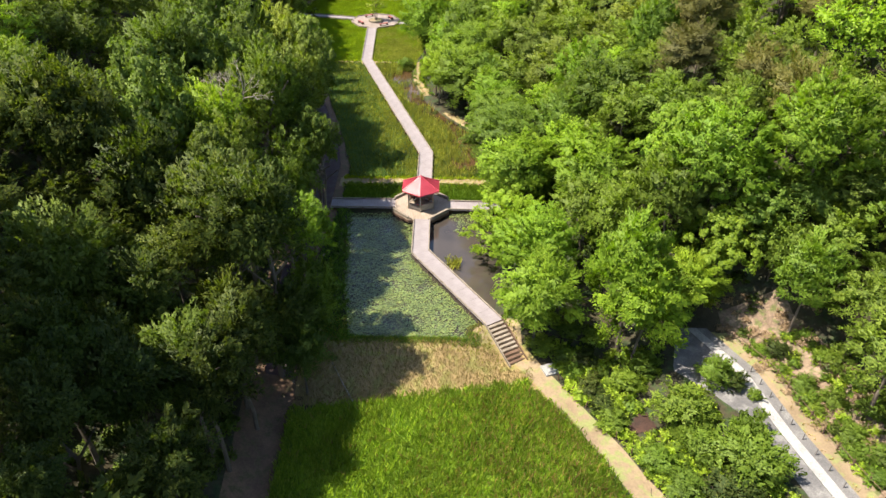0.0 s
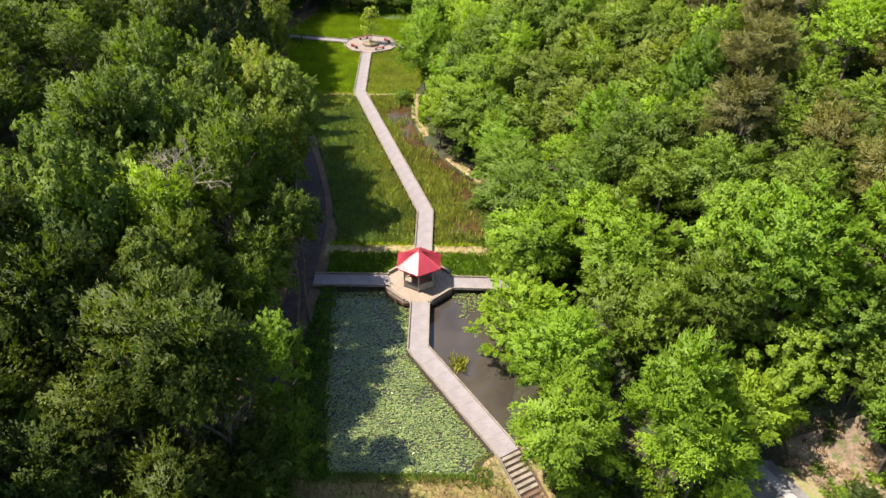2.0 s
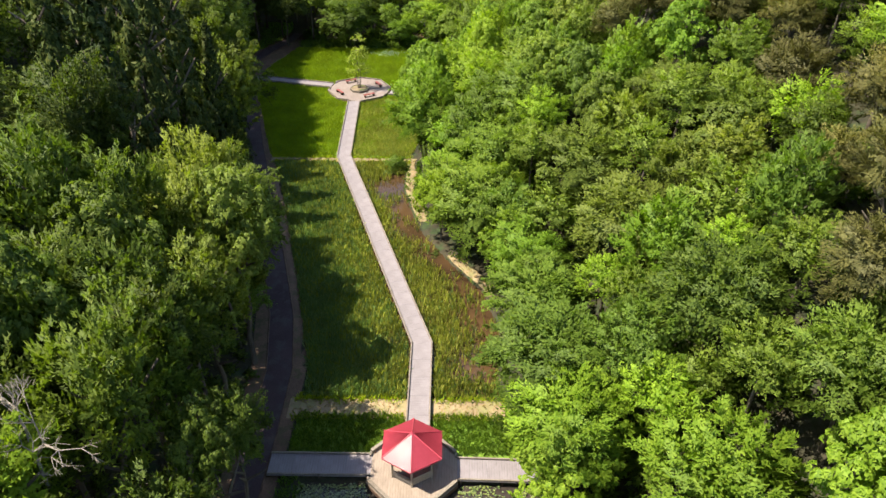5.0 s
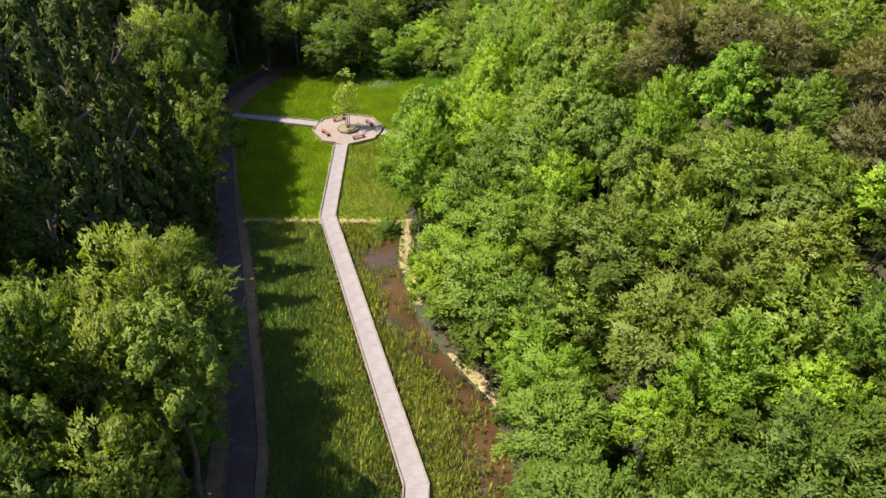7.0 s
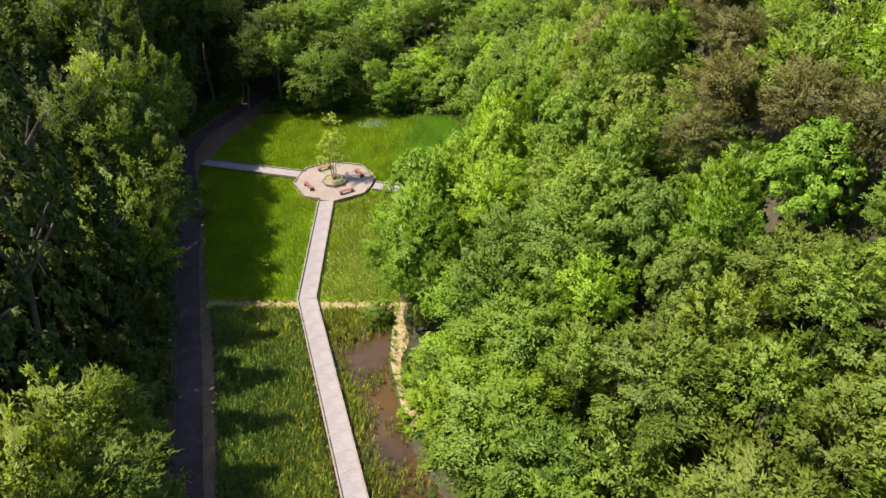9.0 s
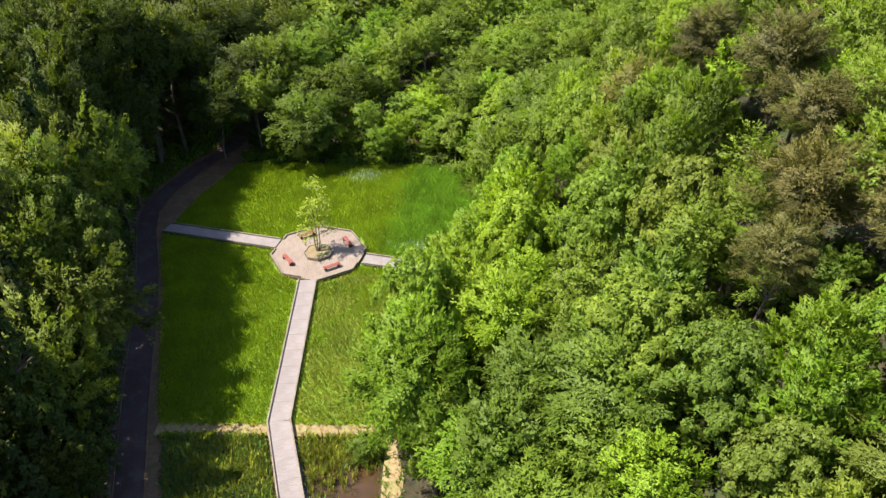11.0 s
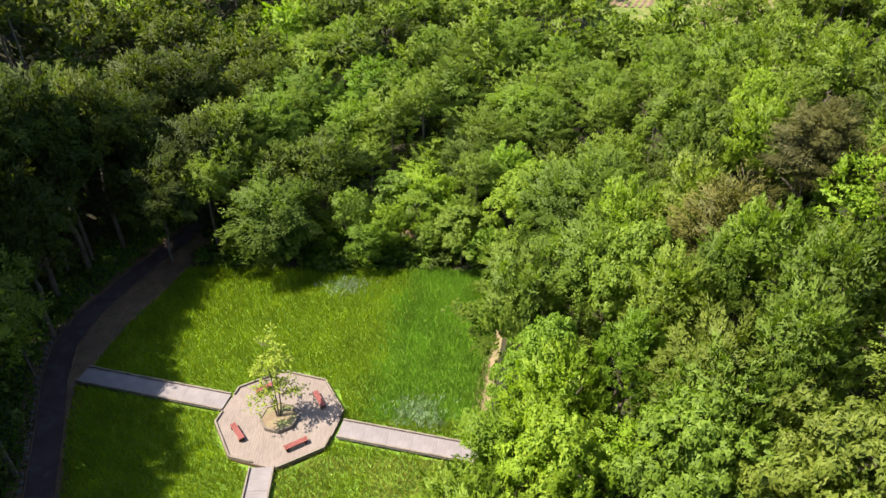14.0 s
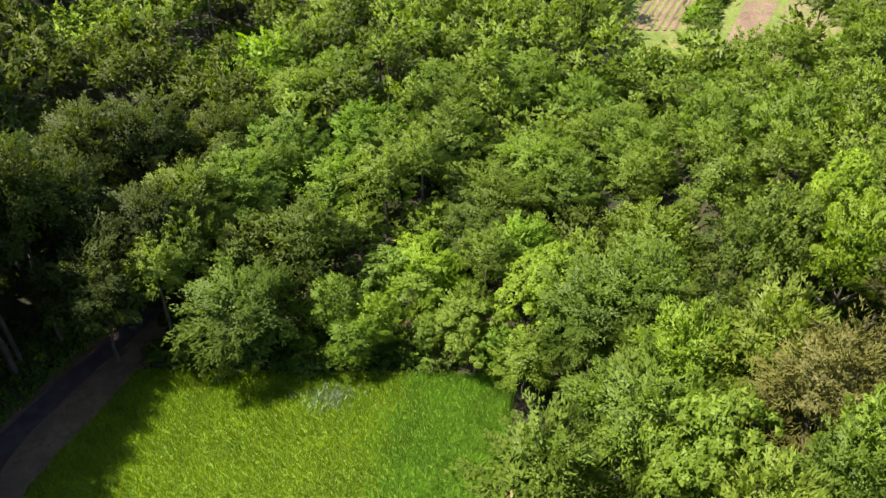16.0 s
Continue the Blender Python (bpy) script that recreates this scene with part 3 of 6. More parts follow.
# roof: six sloping sheets, rolled hips, cap and eaves boards
EAVE, APEX, ROOF_R = 2.54, 3.78, 2.42
RHEX = ring_of(6, ROOF_R, -math.pi / 2)
roof = empty_at("roof", Matrix.Identity(4))
roof.parent = pavilion
for i in range(6):
    p, q = RHEX[i], RHEX[(i + 1) % 6]
    bm = bmesh.new()
    lo = [bm.verts.new((*p, EAVE)), bm.verts.new((*q, EAVE)), bm.verts.new((0, 0, APEX))]
    bm.faces.new(lo)
    made = bmesh.ops.solidify(bm, geom=list(bm.faces), thickness=0.04)
    part("roof_sheet", bm, M_ROOF, roof, "red painted metal sheet")
    bm = bmesh.new()
    d = Vector((-p[0], -p[1], APEX - EAVE))
    m = Matrix.Translation(Vector((p[0], p[1], EAVE + 0.03)) + d / 2) @ d.to_track_quat('Z', 'Y').to_matrix().to_4x4()
    bmesh.ops.create_cone(bm, cap_ends=True, segments=8, radius1=0.045, radius2=0.035, depth=d.length, matrix=m)
    part("hip_roll", bm, M_ROOF, roof)
    bm = bmesh.new()
    edge_beam(bm, (p[0] * 0.985, p[1] * 0.985), (q[0] * 0.985, q[1] * 0.985), EAVE - 0.15, 0.04, 0.16)
    part("eaves_board", bm, M_ROOF, roof)
bm = bmesh.new()
bmesh.ops.create_cone(bm, cap_ends=True, segments=12, radius1=0.17, radius2=0.03, depth=0.24, matrix=pose(0, 0, APEX + 0.06))
part("cap", bm, M_ROOF, roof)

# ---- plaza with planter, benches and young tree ----
plaza = empty_at("plaza_deck", pose(*PLAZA, 0))
tagged(plaza, "octagonal tan timber plaza deck edged with kerb rails", "plaza deck")
TURN = radians(187.67)
PO = [(PLAZA_R * math.cos(TURN - k * math.pi / 4), PLAZA_R * math.sin(TURN - k * math.pi / 4)) for k in range(8)][::-1]
bm = bmesh.new()
prism(bm, PO, -0.09, -0.006)
part("deck", bm, M_PLAZA, plaza, "sun-bleached tan decking")


def edge_span(p, q, f0, f1):
    return [(p[0] + (q[0] - p[0]) * f, p[1] + (q[1] - p[1]) * f) for f in (f0, f1)]


entries = [((-18.75, 142.6)), (-9.45, 140.1), PLAZA_S]
for i in range(8):
    p, q = PO[i], PO[(i + 1) % 8]
    bm = bmesh.new()
    edge_beam(bm, p, q, -0.36, 0.06, 0.27)
    part("skirt", bm, M_BROWNWOOD, plaza)
    ins = [(x * 0.985, y * 0.985) for x, y in (p, q)]
    L = math.dist(*ins)
    cut = None
    for ex, ey in entries:
        ex, ey = ex - PLAZA[0], ey - PLAZA[1]
        u = ((q[0] - p[0]) * (ex - p[0]) + (q[1] - p[1]) * (ey - p[1])) / (L * L)
        off = abs((q[0] - p[0]) * (ey - p[1]) - (q[1] - p[1]) * (ex - p[0])) / L
        if off < 0.5 and 0 < u < 1:
            cut = u
    spans = [(0.0, 1.0)] if cut is None else [(0.0, max(0.0, cut - 0.93 / L)), (min(1.0, cut + 0.93 / L), 1.0)]
    for f0, f1 in spans:
        if (f1 - f0) * L > 0.25:
            a, b = edge_span(*ins, f0, f1)
            bm = bmesh.new()
            edge_beam(bm, a, b, 0.0, 0.13, 0.17)
            part("kerb_rail", bm, M_TANWOOD, plaza, "weathered tan kerb rail")
for x, y in ring_of(8, 4.3, TURN) + ring_of(4, 2.0, TURN):
    bm = bmesh.new()
    bmesh.ops.create_cone(bm, cap_ends=True, segments=8, radius1=0.1, radius2=0.1, depth=0.9, matrix=pose(x, y, -0.53))
    part("pile", bm, M_BROWNWOOD, plaza)

planter = empty_at("planter", pose(-14.2, 140.95, 0))
tagged(planter, "low octagonal timber planter of dry earth round a tree", "planter")
PR = ring_of(8, 1.42, TURN)
for i in range(8):
    bm = bmesh.new()
    edge_beam(bm, PR[i], PR[(i + 1) % 8], 0.0, 0.14, 0.34, -0.06)
    part("side_board", bm, M_TANWOOD, planter)
bm = bmesh.new()
prism(bm, ring_of(8, 1.33, TURN), 0.0, 0.27)
part("earth", bm, M_PATH, planter, "dry pale-brown earth")


def bench(x, y, turn):
    thing = empty_at("bench", pose(x, y, 0, 0, 0, turn))
    bm = bmesh.new()
    for k in (-1, 0, 1):
        box(bm, pose(0, k * 0.15, 0.36), 1.8, 0.135, 0.07, 0.012)
    part("seat", bm, M_REDBENCH, thing, "red-stained seat boards")
    for s in (-1, 1):
        bm = bmesh.new()
        box(bm, pose(s * 0.72, 0, 0), 0.16, 0.42, 0.36, 0.01)
        part("leg", bm, M_BROWNWOOD, thing)
    return thing


tagged(bench(-17.05, 139.4, -53), "faded red timber bench without back on the plaza", "bench", group="plaza benches")
tagged(bench(-12.45, 138.35, 32), "faded red timber bench without back on the plaza", "bench", group="plaza benches")
tagged(bench(-11.4, 142.75, -60), "faded red timber bench in the tree's shade", "bench", group="plaza benches")
tagged(bench(-15.85, 143.95, 35), "faded red timber bench half hidden behind the tree", "bench", group="plaza benches")

# ---- trees ----
RNG = np.random.default_rng(7)


def leaf_tris(centres, normals, length, width, rng, soft=None):
    """Small drooping three-cornered leaves: (n, 4, 3), three corners and the direction they shade towards."""
    n = len(centres)
    up = normals / np.linalg.norm(normals, axis=1, keepdims=True)
    u = np.cross(up, rng.normal(size=(n, 3)))
    u /= np.linalg.norm(u, axis=1, keepdims=True) + 1e-9
    v = np.cross(up, u)
    L = (length * rng.uniform(0.65, 1.35, n))[:, None]
    W = (width * rng.uniform(0.7, 1.35, n))[:, None]
    face = up if soft is None else up * 0.25 + soft * 0.9
    return np.stack([centres - u * L * 0.4 + v * W * 0.5, centres - u * L * 0.4 - v * W * 0.5, centres + u * L * 0.6 - up * L * 0.1, face], axis=1)


def tuft_leaves(c, axis, r, n, length, width, rng):
    """A flattened spray of leaves round c, domed towards axis."""
    ref = rng.normal(size=3)
    u = np.cross(axis, ref)
    u /= np.linalg.norm(u) + 1e-9
    v = np.cross(axis, u)
    rad = r * np.sqrt(rng.uniform(0.0, 1.0, n)) * rng.uniform(0.75, 1.2, n)
    a = rng.uniform(0, 2 * math.pi, n)
    side = np.cos(a)[:, None] * u + np.sin(a)[:, None] * v
    f = (rad / r)[:, None]
    pos = c + side * rad[:, None] + axis * (r * (0.45 - 0.55 * f * f) + rng.normal(size=(n, 1)) * r * 0.16)
    soft = axis * (1.15 - 0.5 * f) + side * f * 0.9 + np.array([0, 0, 0.25])
    soft /= np.linalg.norm(soft, axis=1, keepdims=True)
    return leaf_tris(pos, soft + rng.normal(size=(n, 3)) * 0.38, length, width, rng, soft)


def broad_crown(seed, boughs, tufts_each, leaves, length, width, squash=0.85, spread=0.24, ragged=0.16):
    """A crown of unit radius, its middle at the origin: boughs of leaf tufts with gaps between them."""
    rng = np.random.default_rng(seed)
    lobes = rng.normal(size=(5, 3))
    lobes /= np.linalg.norm(lobes, axis=1, keepdims=True)
    golden = math.pi * (3 - math.sqrt(5))
    taper = (0.08, 0.38, 0.24, 0.50)[seed % 4]            # some crowns are domes, others blunt cones
    out = []
    for i in range(boughs):
        z = 1 - 1.65 * (i + 0.5) / boughs
        a = golden * i + rng.normal() * 0.3
        s = math.sqrt(max(0, 1 - z * z))
        d = np.array([s * math.cos(a), s * math.sin(a), z])
        r = spread * rng.uniform(0.6, 1.2)
        reach = 0.84 + 0.16 * max(0.0, float(np.max(lobes @ d))) + rng.normal() * ragged * 0.55 - r * 0.55
        slim = 1 - taper * max(0.0, z) ** 1.3
        c = d * reach * np.array([slim, slim, squash * (1 + 0.35 * taper)])
        k = max(3, int(round(tufts_each * (r / spread) ** 1.3)))
        for _ in range(k):
            t = rng.normal(size=3) + d * 0.6
            t /= np.linalg.norm(t)
            t[2] = abs(t[2]) if t[2] < -0.2 else t[2]
            axis = t * 0.55 + d * 0.3 + np.array([0, 0, 0.5])
            axis /= np.linalg.norm(axis)
            out.append(tuft_leaves(c + t * r * rng.uniform(0.7, 1.05) * np.array([1, 1, 0.66]), axis, r * rng.uniform(0.36, 0.58), leaves, length, width, rng))
    inner = rng.normal(size=(int(boughs * tufts_each * leaves * 0.15), 3))
    inner *= (rng.uniform(0.15, 0.62, len(inner)) / np.linalg.norm(inner, axis=1))[:, None]
    out.append(leaf_tris(inner * np.array([1, 1, squash]), inner + rng.normal(size=inner.shape) * 0.3, length * 1.15, width * 1.5, rng))
    return np.concatenate(out)


def spray_crown(seed, boughs, fans, leaves, length, width, squash=0.85, tilt=0.25, fan=0.17, ragged=0.12, droop=0.30, low=-0.5, fill=0.14):
    """A crown of unit radius made of leafy fans that lie along outward-growing boughs."""
    rng = np.random.default_rng(seed)
    golden = math.pi * (3 - math.sqrt(5))
    i = np.arange(boughs)
    z = 0.98 - (0.98 - low) * (i + 0.5) / boughs
    a = golden * i + rng.normal(size=boughs) * 0.35
    h = np.sqrt(1 - z * z)
    d = np.column_stack([h * np.cos(a), h * np.sin(a), z])
    lobes = rng.normal(size=(6, 3))
    lobes /= np.linalg.norm(lobes, axis=1, keepdims=True)
    reach = 0.82 + 0.17 * np.max(d @ lobes.T, axis=1) + rng.normal(size=boughs) * ragged
    peak = 1 - (0.05, 0.32, 0.18)[seed % 3] * np.maximum(z, 0) ** 1.3
    tip = d * reach[:, None] * np.column_stack([peak, peak, np.full(boughs, squash)])
    up = np.array([0.0, 0.0, 1.0])
    flat = np.column_stack([np.cos(a), np.sin(a), np.zeros(boughs)])
    grow = flat * (1.0 - 0.55 * np.maximum(z, 0))[:, None] + up * (tilt + 0.75 * np.maximum(z, 0))[:, None]
    grow /= np.linalg.norm(grow, axis=1, keepdims=True)
    lat = np.cross(up, flat)
    # fans step back along each bough and spread to its sides
    k = np.repeat(i, fans)
    n = len(k)
    back = (np.tile(np.arange(fans), boughs) + rng.uniform(-0.4, 0.4, n)) / fans
    size = fan * rng.uniform(0.65, 1.25, n) * np.repeat(rng.uniform(0.8, 1.2, boughs), fans)
    spread = rng.normal(size=n) * (0.35 + 0.9 * back)
    c = tip[k] - grow[k] * (back * 2.3 * fan)[:, None] + lat[k] * (spread * fan)[:, None] + up * (rng.normal(size=n) * 0.28 * fan)[:, None]
    axis = grow[k] + lat[k] * (spread * 0.7)[:, None] + rng.normal(size=(n, 3)) * 0.22
    axis /= np.linalg.norm(axis, axis=1, keepdims=True)
    face = up * 0.72 + d[k] * 0.5 + rng.normal(size=(n, 3)) * 0.20
    face -= axis * np.einsum('ij,ij->i', face, axis)[:, None] * 0.8
    face /= np.linalg.norm(face, axis=1, keepdims=True)
    side = np.cross(axis, face)
    # leaves on each fan point outwards along it
    f = np.repeat(np.arange(n), leaves)
    m = len(f)
    u = rng.uniform(-0.9, 1.0, m)
    v = rng.uniform(-1, 1, m) * np.sqrt(np.maximum(0.05, 1 - u * u * 0.85)) * 0.62
    sz = size[f][:, None]
    p = c[f] + axis[f] * u[:, None] * sz + side[f] * v[:, None] * sz - face[f] * (droop * (u + 0.4) ** 2 + 0.22 * v * v)[:, None] * sz + face[f] * rng.normal(size=(m, 1)) * sz * 0.12
    point = axis[f] + side[f] * (v * 1.1)[:, None] + rng.normal(size=(m, 3)) * 0.40 - up * 0.12
    point /= np.linalg.norm(point, axis=1, keepdims=True)
    nrm = face[f] + rng.normal(size=(m, 3)) * 0.38
    w = np.cross(point, nrm)
    w /= np.linalg.norm(w, axis=1, keepdims=True) + 1e-9
    L = (length * rng.uniform(0.6, 1.35, m))[:, None]
    W = (width * rng.uniform(0.7, 1.3, m))[:, None]
    soft = face[f] * 0.34 + nrm * 0.14 + d[k][f] * 0.88
    out = np.stack([p - point * L * 0.45 + w * W * 0.5, p - point * L * 0.45 - w * W * 0.5, p + point * L * 0.6, soft], axis=1)
    inner = rng.normal(size=(int(m * fill), 3))
    inner *= (rng.uniform(0.12, 0.58, len(inner)) / np.linalg.norm(inner, axis=1))[:, None]
    return np.concatenate([out, leaf_tris(inner * np.array([1, 1, squash]), inner + rng.normal(size=inner.shape) * 0.3, length * 1.3, width * 1.8, rng)])


def rosettes(centres, outs, n, length, width, rng):
    """At each centre a tuft of n leaves that spread outwards and widen to their ends."""
    c = np.repeat(centres, n, axis=0)
    o = np.repeat(outs, n, axis=0)
    m = len(c)
    d = rng.normal(size=(m, 3)) + o * 0.9 + np.array([0, 0, 0.25])
    d /= np.linalg.norm(d, axis=1, keepdims=True)
    up = o * 0.5 + np.array([0, 0, 0.9]) + rng.normal(size=(m, 3)) * 0.35
    v = np.cross(d, up)
    v /= np.linalg.norm(v, axis=1, keepdims=True) + 1e-9
    L = (length * rng.uniform(0.6, 1.35, m))[:, None]
    W = (width * rng.uniform(0.7, 1.3, m))[:, None]
    near = c + d * L * rng.uniform(0.05, 0.5, m)[:, None]
    far = near + d * L * 0.75 - np.array([0, 0, 0.12]) * L
    return np.stack([near, far - v * W * 0.5, far + v * W * 0.5, up], axis=1)


def pine_crown(seed, leaves, length, width):
    """Flat ragged needle pads at the ends of few spreading limbs."""
    return spray_crown(seed, 40, 12, leaves, length, width * 1.15, 0.88, 0.20, 0.20, 0.16, 0.12, -0.6)


def cedar_crown(seed, length, per=1.0):
    """A narrow cone of drooping sprays."""
    rng = np.random.default_rng(seed)
    out = []
    for lev in range(20):
        z = -1.5 + lev * 0.145
        reach = 0.95 * (1.35 - z) / 2.85
        for k in range(max(4, int(10 * reach + 3))):
            a = rng.uniform(0, 2 * math.pi)
            rr = reach * rng.uniform(0.6, 1.08)
            c = np.array([math.cos(a) * rr, math.sin(a) * rr, z - 0.12 * rr + rng.normal() * 0.04])
            axis = np.array([math.cos(a), math.sin(a), 0.7])
            out.append(tuft_leaves(c, axis / np.linalg.norm(axis), 0.13, int(24 * per), length * 0.8, length * 0.34, rng))
    return np.concatenate(out)


def set_down(q, turn, scale, at):
    """Leaves turned about z, scaled and moved; their shading directions turn along."""
    ca, sa = math.cos(turn), math.sin(turn)
    rot = np.array([[ca, -sa, 0], [sa, ca, 0], [0, 0, 1]])
    w = q @ rot.T
    w[:, :3] = w[:, :3] * np.array(scale) + np.array(at)
    return w


def leaf_mesh(name, q):
    """A mesh of three-cornered leaves, each shaded towards its spray's direction."""
    p, face = q[:, :3].copy(), q[:, 3]
    face = face / (np.linalg.norm(face, axis=1, keepdims=True) + 1e-9)
    g = np.cross(p[:, 1] - p[:, 0], p[:, 2] - p[:, 0])
    back = np.einsum('ij,ij->i', g, face) < 0
    p[back] = p[back][:, ::-1]
    n = len(p)
    me = raw_mesh(name, p.reshape(-1, 3), np.arange(n * 3).reshape(-1, 3))
    me.polygons.foreach_set("use_smooth", np.ones(n, dtype=bool))
    me.normals_split_custom_set_from_vertices(np.repeat(face, 3, axis=0).astype(np.float32))
    return me


def quads_mesh(name, q):
    n = len(q)
    if q.shape[1] == 3:
        return raw_mesh(name, q.reshape(-1, 3), np.arange(n * 3).reshape(-1, 3))
    i = np.arange(n)[:, None] * 4
    tri = np.concatenate([i + np.array([0, 1, 2]), i + np.array([0, 2, 3])], axis=1).reshape(-1, 3)
    return raw_mesh(name, q.reshape(-1, 3), tri)


def tube(bm, p, q, r0, r1, seg=7):
    p, q = Vector(p), Vector(q)
    d = q - p
    m = Matrix.Translation((p + q) / 2) @ d.to_track_quat('Z', 'Y').to_matrix().to_4x4()
    bmesh.ops.create_cone(bm, cap_ends=True, segments=seg, radius1=r0, radius2=r1, depth=d.length, matrix=m)


def trunk_mesh(seed, limbs=7, bare=False):
    """A trunk of unit height with limbs from half way up."""
    rnd = random.Random(seed)
    bm = bmesh.new()
    pts = [Vector((0, 0, -0.08))]
    for k in range(1, 6):
        pts.append(Vector((rnd.uniform(-0.02, 0.02) * k, rnd.uniform(-0.02, 0.02) * k, 0.18 * k)))
    for k in range(5):
        tube(bm, pts[k], pts[k + 1], 0.022 * (1 - 0.16 * k), 0.022 * (1 - 0.16 * (k + 1)))
    for k in range(limbs):
        h = rnd.uniform(0.42, 0.82)
        j = min(4, int(h / 0.18))
        p = pts[j].lerp(pts[j + 1], (h - 0.18 * j) / 0.18)
        a = k * 2.4 + rnd.uniform(-0.4, 0.4)
        q = p + Vector((math.cos(a) * 0.16, math.sin(a) * 0.16, rnd.uniform(0.07, 0.16)))
        tube(bm, p, q, 0.009, 0.004, 5)
    me = bpy.data.meshes.new("trunk")
    bm.to_mesh(me)
    bm.free()
    return me


CROWNS, TRUNKS = {}, {}
# feathery domes, layered fans and clumped tufts, by kind and variant
for kind, styles in (("B", "fltff"), ("Y", "ftfl"), ("D", "lltf")):
    for v, style in enumerate(styles):
        seed = 10 * v + ord(kind)
        if style == "f":
            q = spray_crown(seed, 66, 7, 20, 0.072, 0.036, 0.90, 0.50, 0.125, 0.09, 0.30)
        elif style == "l":
            q = spray_crown(seed, 40, 11, 21, 0.076, 0.038, 0.80, 0.12, 0.175, 0.13, 0.34, fill=0.32)
        else:
            q = broad_crown(seed, 48, 6, 32, 0.078, 0.046, 0.88, 0.25, 0.18)
        CROWNS[kind, v] = leaf_mesh("crown", q)
    for v in (7, 8):                                 # wider crowns with leaves of the same size
        q = spray_crown(30 * v + ord(kind), 96, 7, 20, 0.056, 0.028, 0.88, 0.42, 0.10, 0.10) if v == 7 and kind != "D" else spray_crown(30 * v + ord(kind), 58, 11, 21, 0.060, 0.030, 0.84, 0.14, 0.145, 0.12, 0.32, fill=0.28)
        CROWNS[kind, v] = leaf_mesh("crown", q)
for v in (0, 1, 2, 3, 7, 8):
    CROWNS["E", v] = leaf_mesh("crown", spray_crown(200 + v, 44 if v < 7 else 60, 11, 20, 0.076 if v < 7 else 0.060, 0.038 if v < 7 else 0.030, 0.84, 0.14, 0.175 if v < 7 else 0.145, 0.11, 0.34, fill=0.45))
    CROWNS["O", v] = CROWNS["B", v].copy()
for v in range(3):
    CROWNS["P", v] = leaf_mesh("crown", pine_crown(50 + v, 34, 0.085, 0.017))
    CROWNS["C", v] = leaf_mesh("crown", cedar_crown(60 + v, 0.17))
for v in range(4):
    TRUNKS[v] = trunk_mesh(80 + v)
KINDS = {
    "B": ("broadleaf_tree", ("full mid-green broadleaf tree on the wooded slope", "rounded mid-green broadleaf tree in the wood"), 5, M_BARK),
    "Y": ("broadleaf_tree", ("bright yellow-green broadleaf tree in full sun", "fresh light-green broadleaf tree"), 4, M_BARK),
    "D": ("broadleaf_tree", ("deep green broadleaf tree of the shaded wood", "dark dense broadleaf tree"), 4, M_BARK),
    "E": ("broadleaf_tree", ("near-black evergreen broadleaf tree in deep shade", "dark evergreen broadleaf tree on the steep slope"), 4, M_BARK),
    "O": ("broadleaf_tree", ("olive-green broadleaf tree on the slope", "dull olive broadleaf tree"), 4, M_BARK),
    "P": ("pine_tree", ("olive-brown pine with flat needle pads", "ragged brownish pine with reddish trunk"), 3, M_PINEBARK),
    "C": ("cedar_tree", ("dark narrow conifer in deep shade", "dark green conifer beside the lane"), 3, M_BARK),
}
tree_count = 0


def tree(x, y, top, r, kind):
    """A tree whose crown of radius r reaches up to top."""
    global tree_count
    name, labels, variants, bark = KINDS[kind]
    z = gz(x, y)
    h = max(top - z, r * 1.5)
    thing = empty_at(name, pose(x, y, z, 0, 0, (tree_count * 137) % 360))
    tagged(thing, labels[0] if r > 3.3 else labels[1], "tree", group="trees of the valley")
    v = tree_count % variants if r < 3.9 or kind in "PC" else 7 + tree_count % 2
    up = 0.92 if kind in "BYDEO" else 0.85 if kind == "P" else 1.30
    c = linked("crown", CROWNS[kind, v], GREEN[kind], thing)
    tall = max(r, h * 0.27) if kind == "C" else r * (1.0 + 0.1 * math.sin(tree_count * 1.7)) if kind == "P" else min(max(r * 0.9, h * 0.40), r * 1.6)
    c.location, c.scale = (0, 0, h - tall * up), (r, r, tall)
    t = linked("trunk", TRUNKS[tree_count % 4], bark, thing)
    t.location, t.scale = (0, 0, 0), (h * 0.62, h * 0.62, h - r * 0.55)
    tree_count += 1
    return thing


# x, y, height of the top, crown radius
TREE_ROWS = {}
TREE_ROWS["Y0"] = [(-11.1, 47.9, 14.0, 2.2), (24.8, 51.4, 10.5, 3.0), (31.1, 53.4, 22.8, 4.7), (-20.0, 55.9, 21.1, 3.2), (15.5, 63.3, 12.5, 5.2), (7.3, 67.4, 6.8, 2.9), (8.4, 67.8, 8.2, 3.2), (7.5, 69.4, 9.7, 4.3), (9.6, 70.6, 8.6, 3.4), (3.2, 100.1, 10.1, 4.8), (-1.0, 100.0, 8.4, 2.8), (-0.4, 104.0, 9.0, 3.2), (17.4, 106.1, 19.7, 3.0), (22.9, 108.3, 23.2, 3.4), (18.5, 108.9, 21.1, 2.9), (1.0, 109.0, 11.0, 3.5), (18.2, 120.6, 17.0, 2.6), (-2.9, 121.2, 13.7, 3.6)]
